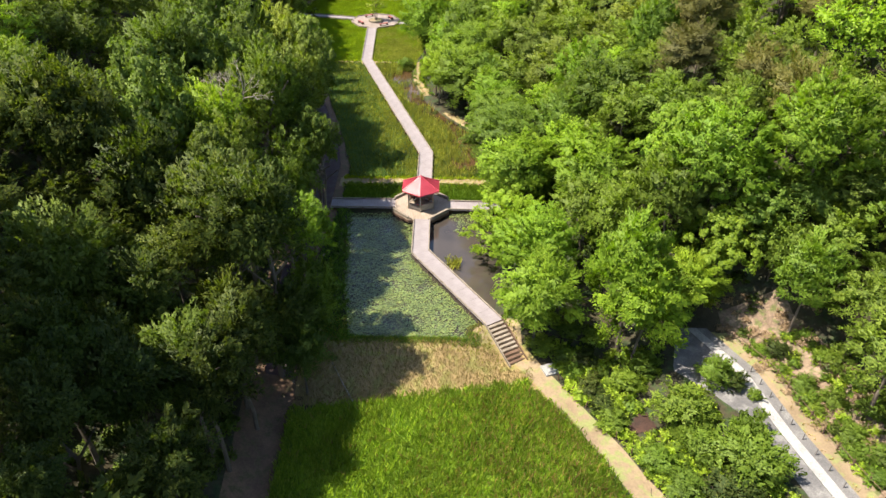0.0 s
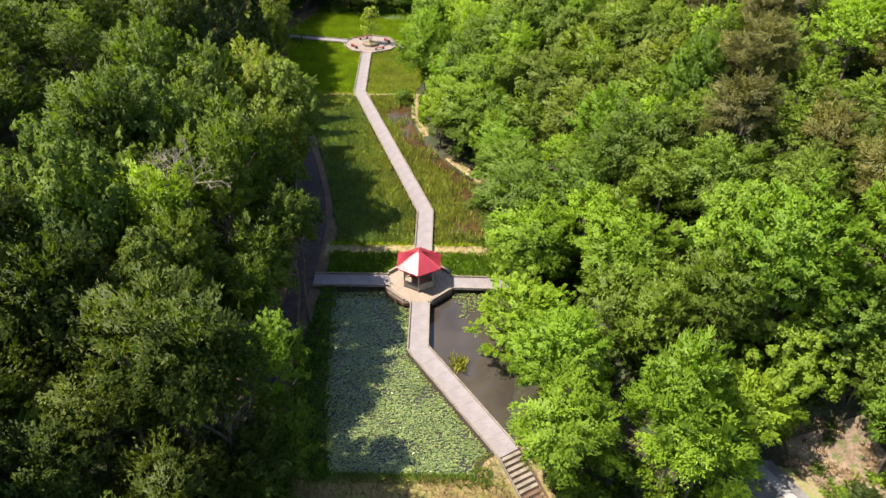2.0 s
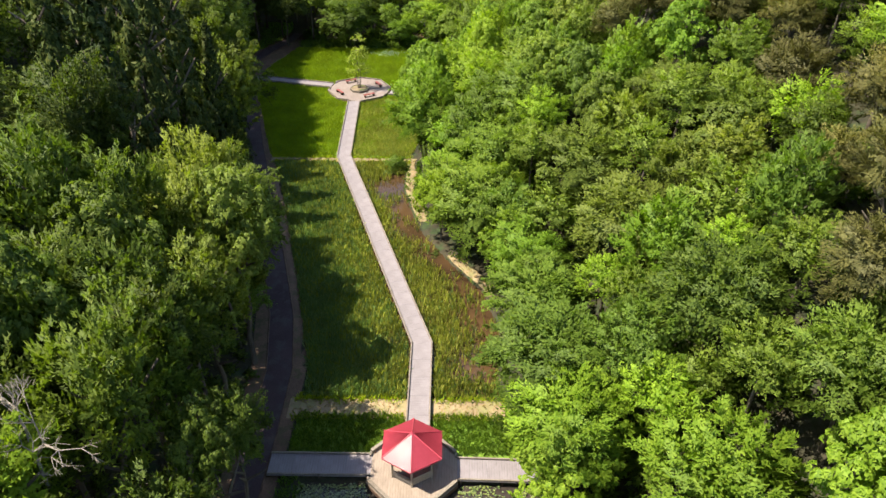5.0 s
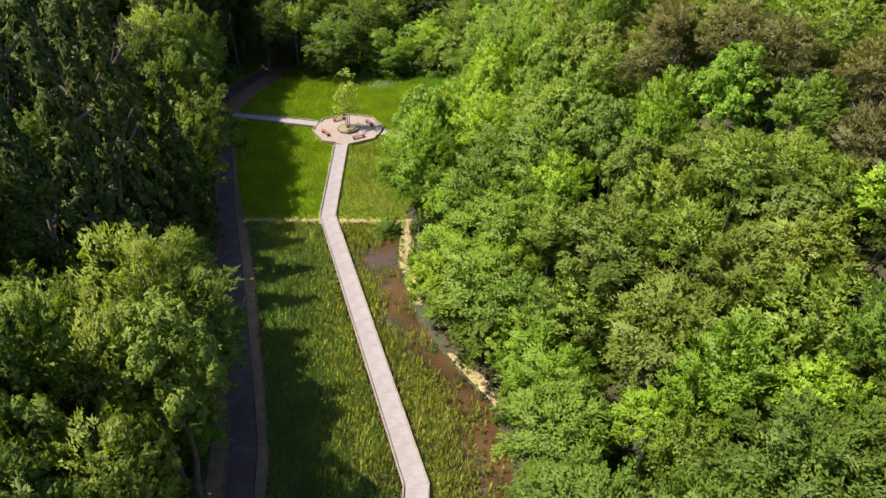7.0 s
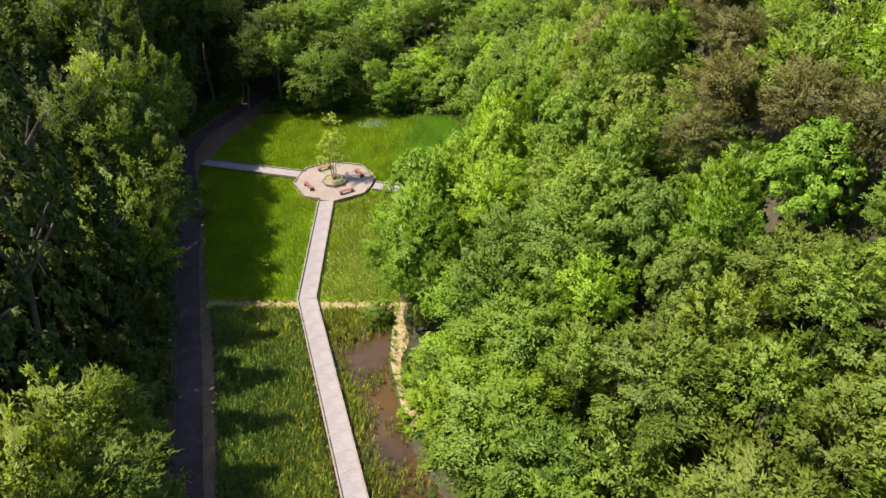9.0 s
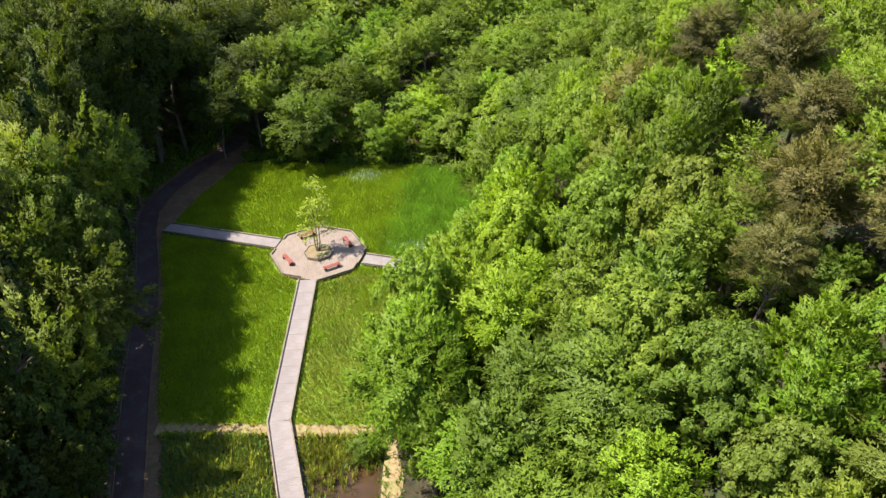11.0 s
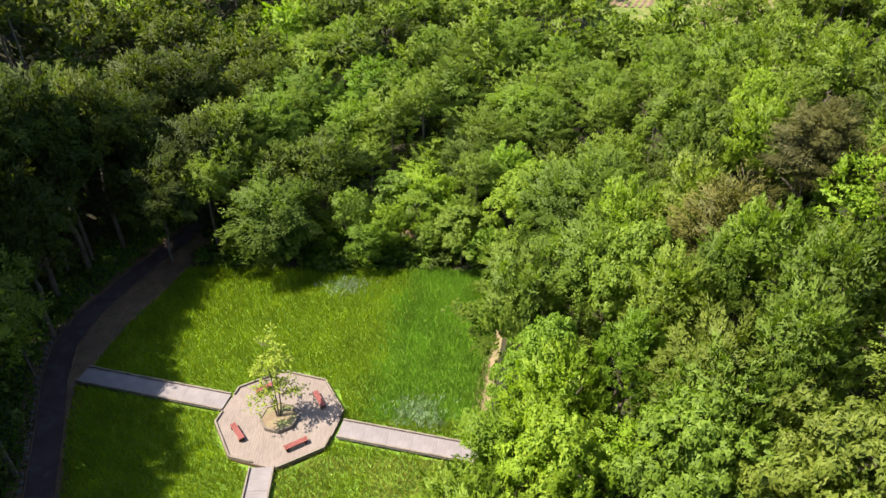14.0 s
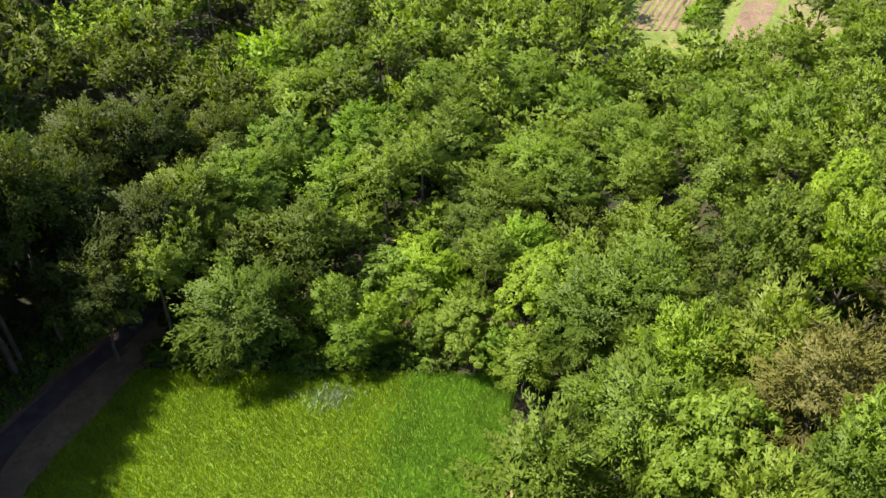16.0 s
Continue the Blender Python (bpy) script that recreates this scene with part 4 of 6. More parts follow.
TREE_ROWS["Y1"] = [(-0.8, 127.0, 12.4, 3.0), (1.8, 131.6, 12.6, 3.1), (5.1, 132.6, 15.4, 3.3), (4.3, 135.6, 14.8, 2.8), (12.6, 136.6, 10.0, 2.4), (12.2, 148.5, 17.9, 3.1), (22.2, 152.8, 22.0, 2.6), (23.9, 158.3, 21.5, 2.4), (2.6, 160.2, 5.2, 2.2), (-9.2, 161.3, 5.2, 2.4), (-7.4, 163.0, 5.8, 2.4), (6.1, 164.4, 9.6, 3.8), (5.0, 170.4, 8.9, 3.7)]
TREE_ROWS["B0"] = [(38.6, 35.5, 15.0, 3.2), (38.0, 40.5, 14.0, 3.2), (37.8, 48.4, 15.0, 3.2), (33.6, 49.6, 12.6, 3.2), (29.4, 50.8, 11.2, 3.0), (31.8, 53.2, 15.0, 3.4), (27.4, 53.8, 13.6, 3.4), (20.5, 54.7, 15.4, 3.6), (16.0, 55.4, 11.3, 2.9)]
TREE_ROWS["B1"] = [(13.8, 58.3, 10.1, 3.5), (23.1, 66.3, 18.3, 4.4), (13.2, 73.3, 13.3, 4.0), (7.5, 74.9, 10.7, 5.4), (23.8, 79.8, 22.2, 3.1), (7.1, 83.3, 9.2, 4.2), (-18.3, 84.5, 7.2, 2.4), (7.4, 86.0, 7.8, 3.0), (-20.0, 90.5, 7.7, 2.4), (5.8, 92.0, 8.8, 3.2)]
TREE_ROWS["B2"] = [(6.0, 94.4, 9.9, 3.2), (3.3, 97.1, 9.8, 5.3), (27.2, 101.2, 19.5, 2.5), (27.6, 103.3, 23.2, 3.2), (-1.6, 103.2, 8.2, 2.4), (4.8, 104.5, 12.0, 4.7), (7.8, 107.2, 14.6, 3.4), (13.7, 108.9, 18.4, 3.0), (2.6, 109.7, 12.8, 3.7), (8.9, 110.4, 16.6, 4.8), (-1.6, 112.6, 9.8, 2.9), (4.5, 113.0, 14.4, 3.8), (10.5, 113.8, 17.7, 3.7)]
TREE_ROWS["B3"] = [(12.0, 116.5, 18.6, 3.2), (-1.8, 116.6, 10.2, 3.0), (22.8, 116.8, 18.5, 2.5), (20.2, 117.4, 17.5, 2.7), (10.6, 126.3, 17.9, 3.4), (12.5, 128.7, 19.4, 3.1), (16.0, 130.2, 21.7, 3.0), (18.8, 133.6, 23.6, 3.2), (14.6, 137.8, 20.4, 2.3), (11.2, 140.8, 18.1, 3.2), (27.6, 154.4, 17.5, 2.9), (30.0, 157.0, 18.5, 2.9), (9.0, 157.6, 13.9, 4.6), (4.4, 158.4, 6.2, 2.7)]
TREE_ROWS["B4"] = [(0.1, 161.6, 6.3, 2.7), (0.2, 163.5, 6.8, 2.5), (-3.4, 163.2, 3.6, 1.9), (-11.0, 164.0, 7.2, 2.6), (21.3, 169.1, 17.3, 3.7), (-6.9, 169.6, 5.4, 3.2), (27.5, 174.0, 20.2, 3.7), (-3.4, 176.2, 6.3, 3.7), (-21.2, 176.5, 12.0, 4.5), (23.9, 180.2, 17.2, 3.9), (1.9, 180.9, 8.7, 5.1), (17.4, 181.7, 12.7, 4.1), (8.0, 183.8, 11.0, 4.8), (-18.9, 184.4, 11.5, 4.8), (-6.8, 186.5, 11.3, 5.1), (-1.3, 188.9, 11.7, 5.0)]
TREE_ROWS["B5"] = [(17.4, 189.9, 11.1, 4.5), (27.4, 194.0, 13.4, 4.6), (-1.0, 195.0, 12.0, 4.6), (14.2, 196.3, 11.7, 4.7), (-19.2, 196.4, 12.8, 4.7), (6.8, 199.6, 12.1, 4.8), (-2.7, 200.3, 12.3, 4.2), (-15.0, 201.0, 13.2, 4.2), (9.3, 203.3, 12.5, 5.1), (23.6, 205.4, 12.1, 5.1)]
TREE_ROWS["D0"] = [(39.4, 30.5, 16.0, 3.2), (-16.8, 33.6, 14.0, 3.0), (36.8, 45.0, 11.0, 2.8), (-18.6, 49.0, 19.0, 2.2), (35.6, 52.2, 16.0, 3.4), (-14.3, 53.6, 14.6, 2.2), (-14.3, 57.4, 15.2, 2.8), (-12.9, 61.2, 15.6, 1.8), (-17.0, 61.0, 21.5, 3.4), (-25.4, 61.9, 25.2, 3.6), (-12.7, 64.0, 13.8, 2.1), (-23.0, 64.2, 23.2, 3.0), (-17.4, 64.7, 20.3, 3.4), (-19.6, 69.0, 20.8, 3.4), (-17.0, 69.2, 18.4, 2.9), (18.1, 74.5, 17.5, 4.8)]
TREE_ROWS["D1"] = [(-26.3, 75.3, 24.6, 3.6), (-23.2, 101.2, 7.2, 2.4), (-35.5, 145.5, 9.8, 2.2), (19.5, 157.1, 19.4, 3.0), (-23.8, 168.0, 10.7, 3.4), (-40.0, 169.2, 17.6, 5.1), (-24.7, 172.7, 12.9, 4.4), (0.9, 174.5, 7.4, 4.4), (4.2, 177.9, 8.7, 4.0)]
TREE_ROWS["P0"] = [(25.0, 70.8, 21.2, 3.5), (28.1, 76.8, 24.5, 3.3), (32.6, 87.5, 25.9, 3.4), (30.2, 97.7, 23.0, 4.0), (27.3, 108.7, 25.6, 3.4), (24.5, 113.3, 25.6, 3.4), (17.6, 114.3, 21.6, 2.3), (21.1, 119.0, 24.2, 3.4), (24.2, 126.7, 25.4, 3.1), (25.1, 135.7, 26.9, 3.6), (16.9, 143.2, 20.2, 3.5), (23.3, 146.1, 24.5, 2.2), (22.6, 146.8, 23.5, 3.2)]
# tops at 30 and over: trees outside the view, added to shade the slope
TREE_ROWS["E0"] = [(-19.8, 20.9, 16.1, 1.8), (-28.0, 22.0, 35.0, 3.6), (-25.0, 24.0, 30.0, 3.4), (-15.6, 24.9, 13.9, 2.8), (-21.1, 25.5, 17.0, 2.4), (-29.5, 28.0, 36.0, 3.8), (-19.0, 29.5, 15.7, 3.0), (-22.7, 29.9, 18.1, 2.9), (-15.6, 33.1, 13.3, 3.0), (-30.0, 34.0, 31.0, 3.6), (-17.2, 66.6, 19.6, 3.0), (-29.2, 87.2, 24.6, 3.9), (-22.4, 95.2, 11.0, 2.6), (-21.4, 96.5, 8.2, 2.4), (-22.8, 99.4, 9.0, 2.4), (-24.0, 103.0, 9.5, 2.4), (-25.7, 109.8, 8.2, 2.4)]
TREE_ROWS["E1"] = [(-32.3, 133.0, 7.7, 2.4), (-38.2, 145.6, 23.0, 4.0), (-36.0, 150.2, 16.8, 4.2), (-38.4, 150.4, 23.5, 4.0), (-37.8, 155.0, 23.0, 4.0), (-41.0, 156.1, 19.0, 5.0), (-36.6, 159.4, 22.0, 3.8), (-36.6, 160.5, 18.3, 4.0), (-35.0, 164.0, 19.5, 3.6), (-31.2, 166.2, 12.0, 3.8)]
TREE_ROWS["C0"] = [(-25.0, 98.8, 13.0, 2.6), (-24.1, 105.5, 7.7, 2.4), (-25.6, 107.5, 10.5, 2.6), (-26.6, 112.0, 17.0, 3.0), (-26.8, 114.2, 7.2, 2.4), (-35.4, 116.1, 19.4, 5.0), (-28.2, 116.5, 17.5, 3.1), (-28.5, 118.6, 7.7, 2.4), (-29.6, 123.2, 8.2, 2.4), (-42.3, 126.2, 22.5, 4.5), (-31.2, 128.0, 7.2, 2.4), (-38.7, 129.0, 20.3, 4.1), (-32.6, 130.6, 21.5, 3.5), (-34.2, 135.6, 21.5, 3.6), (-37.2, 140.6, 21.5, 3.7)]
TREE_ROWS["O0"] = [(-25.0, 36.9, 20.2, 4.4)]
TREE_ROWS["Ox"] = [(20.7, 90.8, 16.7, 3.7), (23.8, 91.3, 18.6, 3.8), (23.6, 94.0, 18.3, 3.5), (12.5, 97.9, 14.7, 4.7), (16.9, 100.1, 17.2, 3.2), (21.2, 101.8, 19.7, 3.9), (15.0, 103.2, 17.3, 2.7), (15.7, 88.3, 14.6, 5.9), (-16.3, 72.6, 18.2, 3.1), (-19.3, 79.2, 19.3, 3.3), (-16.7, 80.7, 18.4, 3.5), (-18.4, 82.5, 14.5, 3.4), (-25.5, 91.6, 15.0, 3.4), (16.0, 147.7, 20.3, 3.4), (24.6, 158.6, 19.0, 3.2), (-31.8, 127.7, 21.5, 4.2), (-32.0, 135.7, 19.0, 4.0), (12.6, 130.9, 20.0, 3.1), (15.2, 124.3, 20.2, 3.1), (-18.9, 88.0, 15.5, 5.2), (-20.8, 87.1, 18.8, 4.4), (-22.0, 93.6, 15.0, 4.4), (-27.0, 114.3, 15.1, 4.0), (-27.7, 120.4, 15.8, 4.8)]
TREE_ROWS["Dx"] = [(-11.7, 43.6, 8.6, 2.4), (-11.3, 41.4, 6.6, 2.2), (-29.2, 125.8, 17.0, 3.4), (-22.6, 57.4, 20.5, 3.4), (-22.0, 60.8, 20.5, 3.2), (-22.6, 68.2, 21.5, 3.4), (-22.0, 72.6, 21.0, 3.4), (-22.6, 77.0, 22.0, 3.4), (-22.8, 81.4, 19.5, 3.2), (-17.7, 52.3, 19.2, 2.7), (-24.2, 53.4, 23.9, 3.7), (-36.0, 141.4, 16.5, 5.4), (-29.6, 121.0, 18.5, 3.2), (-31.0, 126.0, 20.5, 3.3), (-18.2, 161.6, 9.4, 5.3)]
TREE_ROWS["Bx"] = [(9.3, 145.6, 17.0, 4.4), (11.9, 136.8, 19.1, 3.0), (17.3, 138.6, 22.2, 3.0), (3.6, 143.6, 14.9, 3.8), (12.2, 157.4, 15.5, 4.3), (-10.8, 46.0, 9.4, 2.3), (30.5, 46.8, 11.5, 3.2), (10.6, 179.0, 11.0, 4.0)]
TREE_ROWS["Yx"] = [(-3.4, 114.4, 12.7, 4.2), (-3.2, 117.4, 13.4, 3.8), (4.7, 128.4, 14.6, 3.2), (9.1, 133.6, 17.6, 2.2), (-13.7, 181.4, 9.8, 5.7), (-10.4, 188.1, 11.9, 5.0), (-3.5, 169.6, 6.2, 4.3), (-14.4, 175.8, 7.2, 3.9), (21.8, 49.4, 8.0, 3.2), (8.8, 53.6, 9.6, 4.2), (8.2, 47.3, 8.8, 4.0), (15.9, 47.4, 13.3, 3.8), (16.6, 45.2, 9.8, 3.6), (16.6, 82.3, 16.0, 3.7), (6.9, 88.1, 9.2, 3.9), (0.3, 123.9, 13.2, 4.6), (3.1, 119.7, 14.4, 3.6), (24.4, 55.4, 19.6, 5.0), (22.2, 59.7, 17.1, 3.6), (7.2, 60.6, 6.7, 4.8)]
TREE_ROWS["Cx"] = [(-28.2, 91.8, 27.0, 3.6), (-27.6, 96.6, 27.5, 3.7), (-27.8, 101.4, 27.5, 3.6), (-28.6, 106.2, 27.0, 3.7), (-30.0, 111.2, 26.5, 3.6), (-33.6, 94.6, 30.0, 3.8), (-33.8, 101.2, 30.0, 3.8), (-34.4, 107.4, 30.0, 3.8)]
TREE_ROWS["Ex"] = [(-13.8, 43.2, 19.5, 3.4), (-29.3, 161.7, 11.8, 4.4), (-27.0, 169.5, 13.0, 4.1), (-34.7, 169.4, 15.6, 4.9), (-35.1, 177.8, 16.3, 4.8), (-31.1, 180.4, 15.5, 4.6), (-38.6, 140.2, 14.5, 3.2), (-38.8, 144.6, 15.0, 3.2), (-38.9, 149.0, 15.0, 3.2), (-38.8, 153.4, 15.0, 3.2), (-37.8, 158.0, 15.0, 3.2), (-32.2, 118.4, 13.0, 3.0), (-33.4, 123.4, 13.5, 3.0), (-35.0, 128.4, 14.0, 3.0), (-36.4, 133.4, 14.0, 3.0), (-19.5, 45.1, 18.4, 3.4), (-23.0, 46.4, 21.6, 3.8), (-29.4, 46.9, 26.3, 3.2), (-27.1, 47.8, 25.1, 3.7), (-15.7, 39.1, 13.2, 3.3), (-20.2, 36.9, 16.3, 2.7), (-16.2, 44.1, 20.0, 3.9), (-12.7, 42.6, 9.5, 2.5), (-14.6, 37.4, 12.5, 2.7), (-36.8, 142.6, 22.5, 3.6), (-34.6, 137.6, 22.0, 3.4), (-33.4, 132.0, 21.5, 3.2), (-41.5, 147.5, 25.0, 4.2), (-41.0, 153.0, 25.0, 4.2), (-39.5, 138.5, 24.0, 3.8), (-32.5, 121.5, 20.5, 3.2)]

PLACED = [(x, y, r) for rows in TREE_ROWS.values() for x, y, top, r in rows]
for kind, rows in TREE_ROWS.items():
    for x, y, top, r in rows:
        tree(x, y, top, r, kind[0])


def wooded(x, y):
    """Whether the plan has forest at a place."""
    if along([(20, 210), (29, 207), (33, 197), (56, 197), (62, 209)], x) < y < 292 and 21 + 0.35 * (y - 222) < x < 84:
        return False
    if (x + 32) ** 2 + (y - 211) ** 2 < 81:
        return False
    if -14 < y < 49.5 and 16.5 < x < along(KERB_L, y) + (7.0 if y < 45 else 4.2):
        return False
    if y < 160.5:
        if along(WEST_FOOT, y) - 0.5 < x < along(EAST_FOOT, y) + 0.8:
            return False
    elif y < 163 and -34 < x < 6:
        return False
    return True


# fill the wood between the placed trees
fill = []
occupied = list(PLACED)
cells = {}


def free_spot(x, y, r):
    cx, cy = int(x // 6), int(y // 6)
    for i in range(-2, 3):
        for j in range(-2, 3):
            for ox, oy, orr in cells.get((cx + i, cy + j), ()):
                if (ox - x) ** 2 + (oy - y) ** 2 < (0.62 * (orr + r)) ** 2:
                    return False
    return True


for ox, oy, orr in occupied:
    cells.setdefault((int(ox // 6), int(oy // 6)), []).append((ox, oy, orr))
for k in range(60000):
    y = RNG.uniform(8, 286)
    half = min(16 + 0.56 * y, 98)
    x = RNG.uniform(-half, half)
    if k >= 45000:                                    # the wood goes on over the slopes to both sides
        x, y = RNG.uniform(-105, 110), RNG.uniform(-45, 300)
        if abs(x) < min(17 + 0.56 * y, 98) or -16 < x < 44 and y < 30:
            continue
    if not wooded(x, y):
        continue
    r = 3.4 if k >= 45000 else 2.3 + 2.6 * RNG.random() ** 1.5
    if free_spot(x, y, r):
        cells.setdefault((int(x // 6), int(y // 6)), []).append((x, y, r))
        fill.append((x, y, r))
NEAR_FILL = [f for f in fill if -40 < f[0] < 44 and 20 < f[1] < 176]
NEAR_FILL.sort(key=lambda f: abs(f[0]) + (14 if f[1] > 75 else 0))
single = NEAR_FILL[:max(0, 280 - len(PLACED))]
chosen = set(single)
for x, y, r in single:
    tall = RNG.uniform(14.5, 18.5) if x < along(WEST_FOOT, y) - 8 and y > 92 else RNG.uniform(11.0, 14.5) if x < -8 and y < 160 else RNG.uniform(7.5, 12.5)
    kind = "C" if x < -23.5 and 102 < y < 142 else ("BBBD" if 80 < y < 94 else "DDDB")[int(RNG.integers(4))] if x < -8 else "BBYD"[int(RNG.integers(4))]
    if x < -13 and y < 48 or x < -24 and 142 < y < 172:
        kind = "EED"[int(RNG.integers(3))]
    tree(x, y, gz(x, y) + tall, r, kind)

# the rest of the wood, joined by look
FAR = {k: [spray_crown(300 + i * 7 + ord(k), 26, 4, 9, 0.15, 0.09, 0.9, 0.4, 0.20, 0.12) for i in range(3)] for k in "BYD"}
FAR["E"] = FAR["D"]
OUTER = [broad_crown(380 + i, 14, 3, 5, 0.30, 0.22, 0.9, 0.34, 0.15) for i in range(3)]
MIDDLE = {k: [spray_crown(300 + i * 7 + ord(k), 52, 7, 14, 0.074, 0.039, 0.88, 0.50 - 0.18 * i, 0.14, 0.11) for i in range(3)] for k in "BYD"}
MIDDLE["P"] = [pine_crown(320 + i, 20, 0.10, 0.022) for i in range(2)]
MIDDLE["E"] = MIDDLE["D"]
FAR["C"] = [cedar_crown(340 + i, 0.28, 0.35) for i in range(2)]
FAR["P"] = [pine_crown(330 + i, 9, 0.15, 0.04) for i in range(2)]
batches = {"B": [], "Y": [], "D": [], "P": [], "C": [], "E": []}
trunks_far = []
for x, y, r in fill:
    if (x, y, r) in chosen:
        continue
    u = RNG.random()
    west = x < -10
    kind = ("D" if u < 0.62 else "B" if u < 0.92 else "Y") if west else ("P" if u < 0.10 and x > 22 and y < 160 else "B" if u < 0.66 or y > 165 and u < 0.86 else "Y" if u < 0.84 else "D")
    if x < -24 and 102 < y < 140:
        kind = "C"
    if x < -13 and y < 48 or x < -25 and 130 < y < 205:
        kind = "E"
    tall = RNG.uniform(15.0, 20.0) if x < along(WEST_FOOT, y) - 8 and 92 < y < 185 else RNG.uniform(10.5, 15.0) if west and y < 165 else RNG.uniform(7.5, 11.5)
    r = r * 1.08
    z = gz(x, y)
    kinds = MIDDLE if kind in MIDDLE and -44 < x < 48 and 22 < y < 190 else FAR
    q = kinds[kind][int(RNG.integers(len(kinds[kind])))]
    if abs(x) >= min(17 + 0.56 * y, 98):
        q = OUTER[int(RNG.integers(3))]
    batches[kind].append(set_down(q, RNG.uniform(0, 2 * math.pi), (r, r, r * RNG.uniform(0.9, 1.15)), (x, y, z + tall - 0.9 * r)))
    trunks_far.append((x, y, z, tall))
names = {"B": "mid-green broadleaf wood on the far slopes", "Y": "light yellow-green broadleaf wood on the far slopes", "D": "deep green shaded wood on the far slopes", "P": "olive-brown pine wood on the far slope", "C": "dark conifer wood on the shaded slope", "E": "near-black evergreen wood on the steep slope"}
for kind, lots in batches.items():
    if lots:
        ob = linked("far_wood", leaf_mesh("far_wood", np.concatenate(lots)), GREEN[kind])
        tagged(ob, names[kind], "wood", kind="stuff")
# their trunks
tv, tf = [], []
for x, y, z, tall in trunks_far:
    o = len(tv)
    for k in range(5):
        a = 2 * math.pi * k / 5
        tv.append((x + 0.2 * math.cos(a), y + 0.2 * math.sin(a), z - 0.5))
    for k in range(5):
        a = 2 * math.pi * k / 5
        tv.append((x + 0.08 * math.cos(a), y + 0.08 * math.sin(a), z + tall * 0.75))
    for k in range(5):
        tf.append((o + k, o + (k + 1) % 5, o + 5 + (k + 1) % 5, o + 5 + k))
tagged(linked("far_trunks", raw_mesh("far_trunks", tv, tf), M_BARK), "grey-brown trunks of the far wood", "tree trunks", kind="stuff")

# undergrowth along the wood's edges and on the slopes
under = {"B": [], "Y": [], "D": [], "S": []}
small = {k: [spray_crown(400 + i * 7 + ord(k), 14, 4, 7, 0.26, 0.15, 0.8, 0.45, 0.30, 0.15) for i in range(3)] for k in "BYDS"}


def shrub(x, y, r, kind, sink=0.1):
    q = small[kind][int(RNG.integers(3))]
    under[kind].append(set_down(q, RNG.uniform(0, 2 * math.pi), (r, r, r * 0.9), (x, y, gz(x, y) + r * (0.5 - sink))))


for _ in range(1000):
    y = RNG.uniform(22, 176)
    if RNG.random() < 0.5:
        x = along(WEST_FOOT, y) - abs(RNG.normal()) * 5.0 + 0.2
        kind = "D"
    else:
        x = along(EAST_FOOT, y) + abs(RNG.normal()) * 5.0 - 0.3
        kind = "BD"[int(RNG.integers(2))]
    if wooded(x, y) or RNG.random() < 0.25:
        if not (y < 50 and 15 < x < along(KERB_L, y) + 3.6):
            shrub(x, y, RNG.uniform(0.45, 1.15), kind)
for _ in range(450):                                  # scrub under the trees of the slopes
    y = RNG.uniform(50, 235)
    x = along(EAST_FOOT, y) + RNG.uniform(3, 46)
    if wooded(x, y):
        shrub(x, y, RNG.uniform(1.1, 2.0), "BDB"[int(RNG.integers(3))])
for _ in range(160):                                  # the meadow's north edge
    x, y = RNG.uniform(-27, 5), 161 + abs(RNG.normal()) * 3.0
    shrub(x, y, RNG.uniform(0.6, 1.5), "BYD"[int(RNG.integers(3))])
for _ in range(330):                                  # low scrub in front of the far fields
    shrub(RNG.uniform(19, 70), RNG.uniform(195, 217), RNG.uniform(1.0, 1.8), "BYB"[int(RNG.integers(3))])
for _ in range(60):                                   # hedge between the far fields
    y = RNG.uniform(222, 258)
    shrub(37.6 + 0.5 * (y - 230) + RNG.normal() * 1.1, y, RNG.uniform(1.0, 1.9), "BYD"[int(RNG.integers(3))])
for _ in range(260):                                  # rank growth in the clearing behind the meadow's wood
    shrub(-32 + RNG.normal() * 5, 213 + RNG.normal() * 5, RNG.uniform(0.8, 1.5), "YYB"[int(RNG.integers(3))])
for _ in range(330):                                  # between the earth path and the road
    y = RNG.uniform(14, 47)
    x = along(PATH_MID, y) + 1.5 + RNG.uniform(0, 1) ** 1.5 * max(0.5, along(ROAD_L, y) - along(PATH_MID, y) - 2.6)
    if (x - 16.3) ** 2 + (y - 38.5) ** 2 > 1.3:           # but for the bare gully
        shrub(x, y, RNG.uniform(0.4, 0.95), "BSSS"[int(RNG.integers(4))])
for _ in range(170):                                  # scrub on the roadside slope
    y = RNG.uniform(22, 47)
    shrub(along(KERB_L, y) + 3.4 + RNG.uniform(0, 1) ** 1.4 * 5.0, y, RNG.uniform(0.3, 0.65), "SSYB"[int(RNG.integers(4))])
for kind, lots in under.items():
    ob = linked("undergrowth", leaf_mesh("undergrowth", np.concatenate(lots)), GREEN[kind])
    tagged(ob, {"B": "mid-green leafy undergrowth at the wood's edge", "Y": "light green leafy shrubs in the sun", "D": "dark leafy undergrowth in the shade", "S": "fresh sunlit scrub beside path and road"}[kind], "undergrowth", kind="stuff")

# ---- grass, reeds, lilies ----


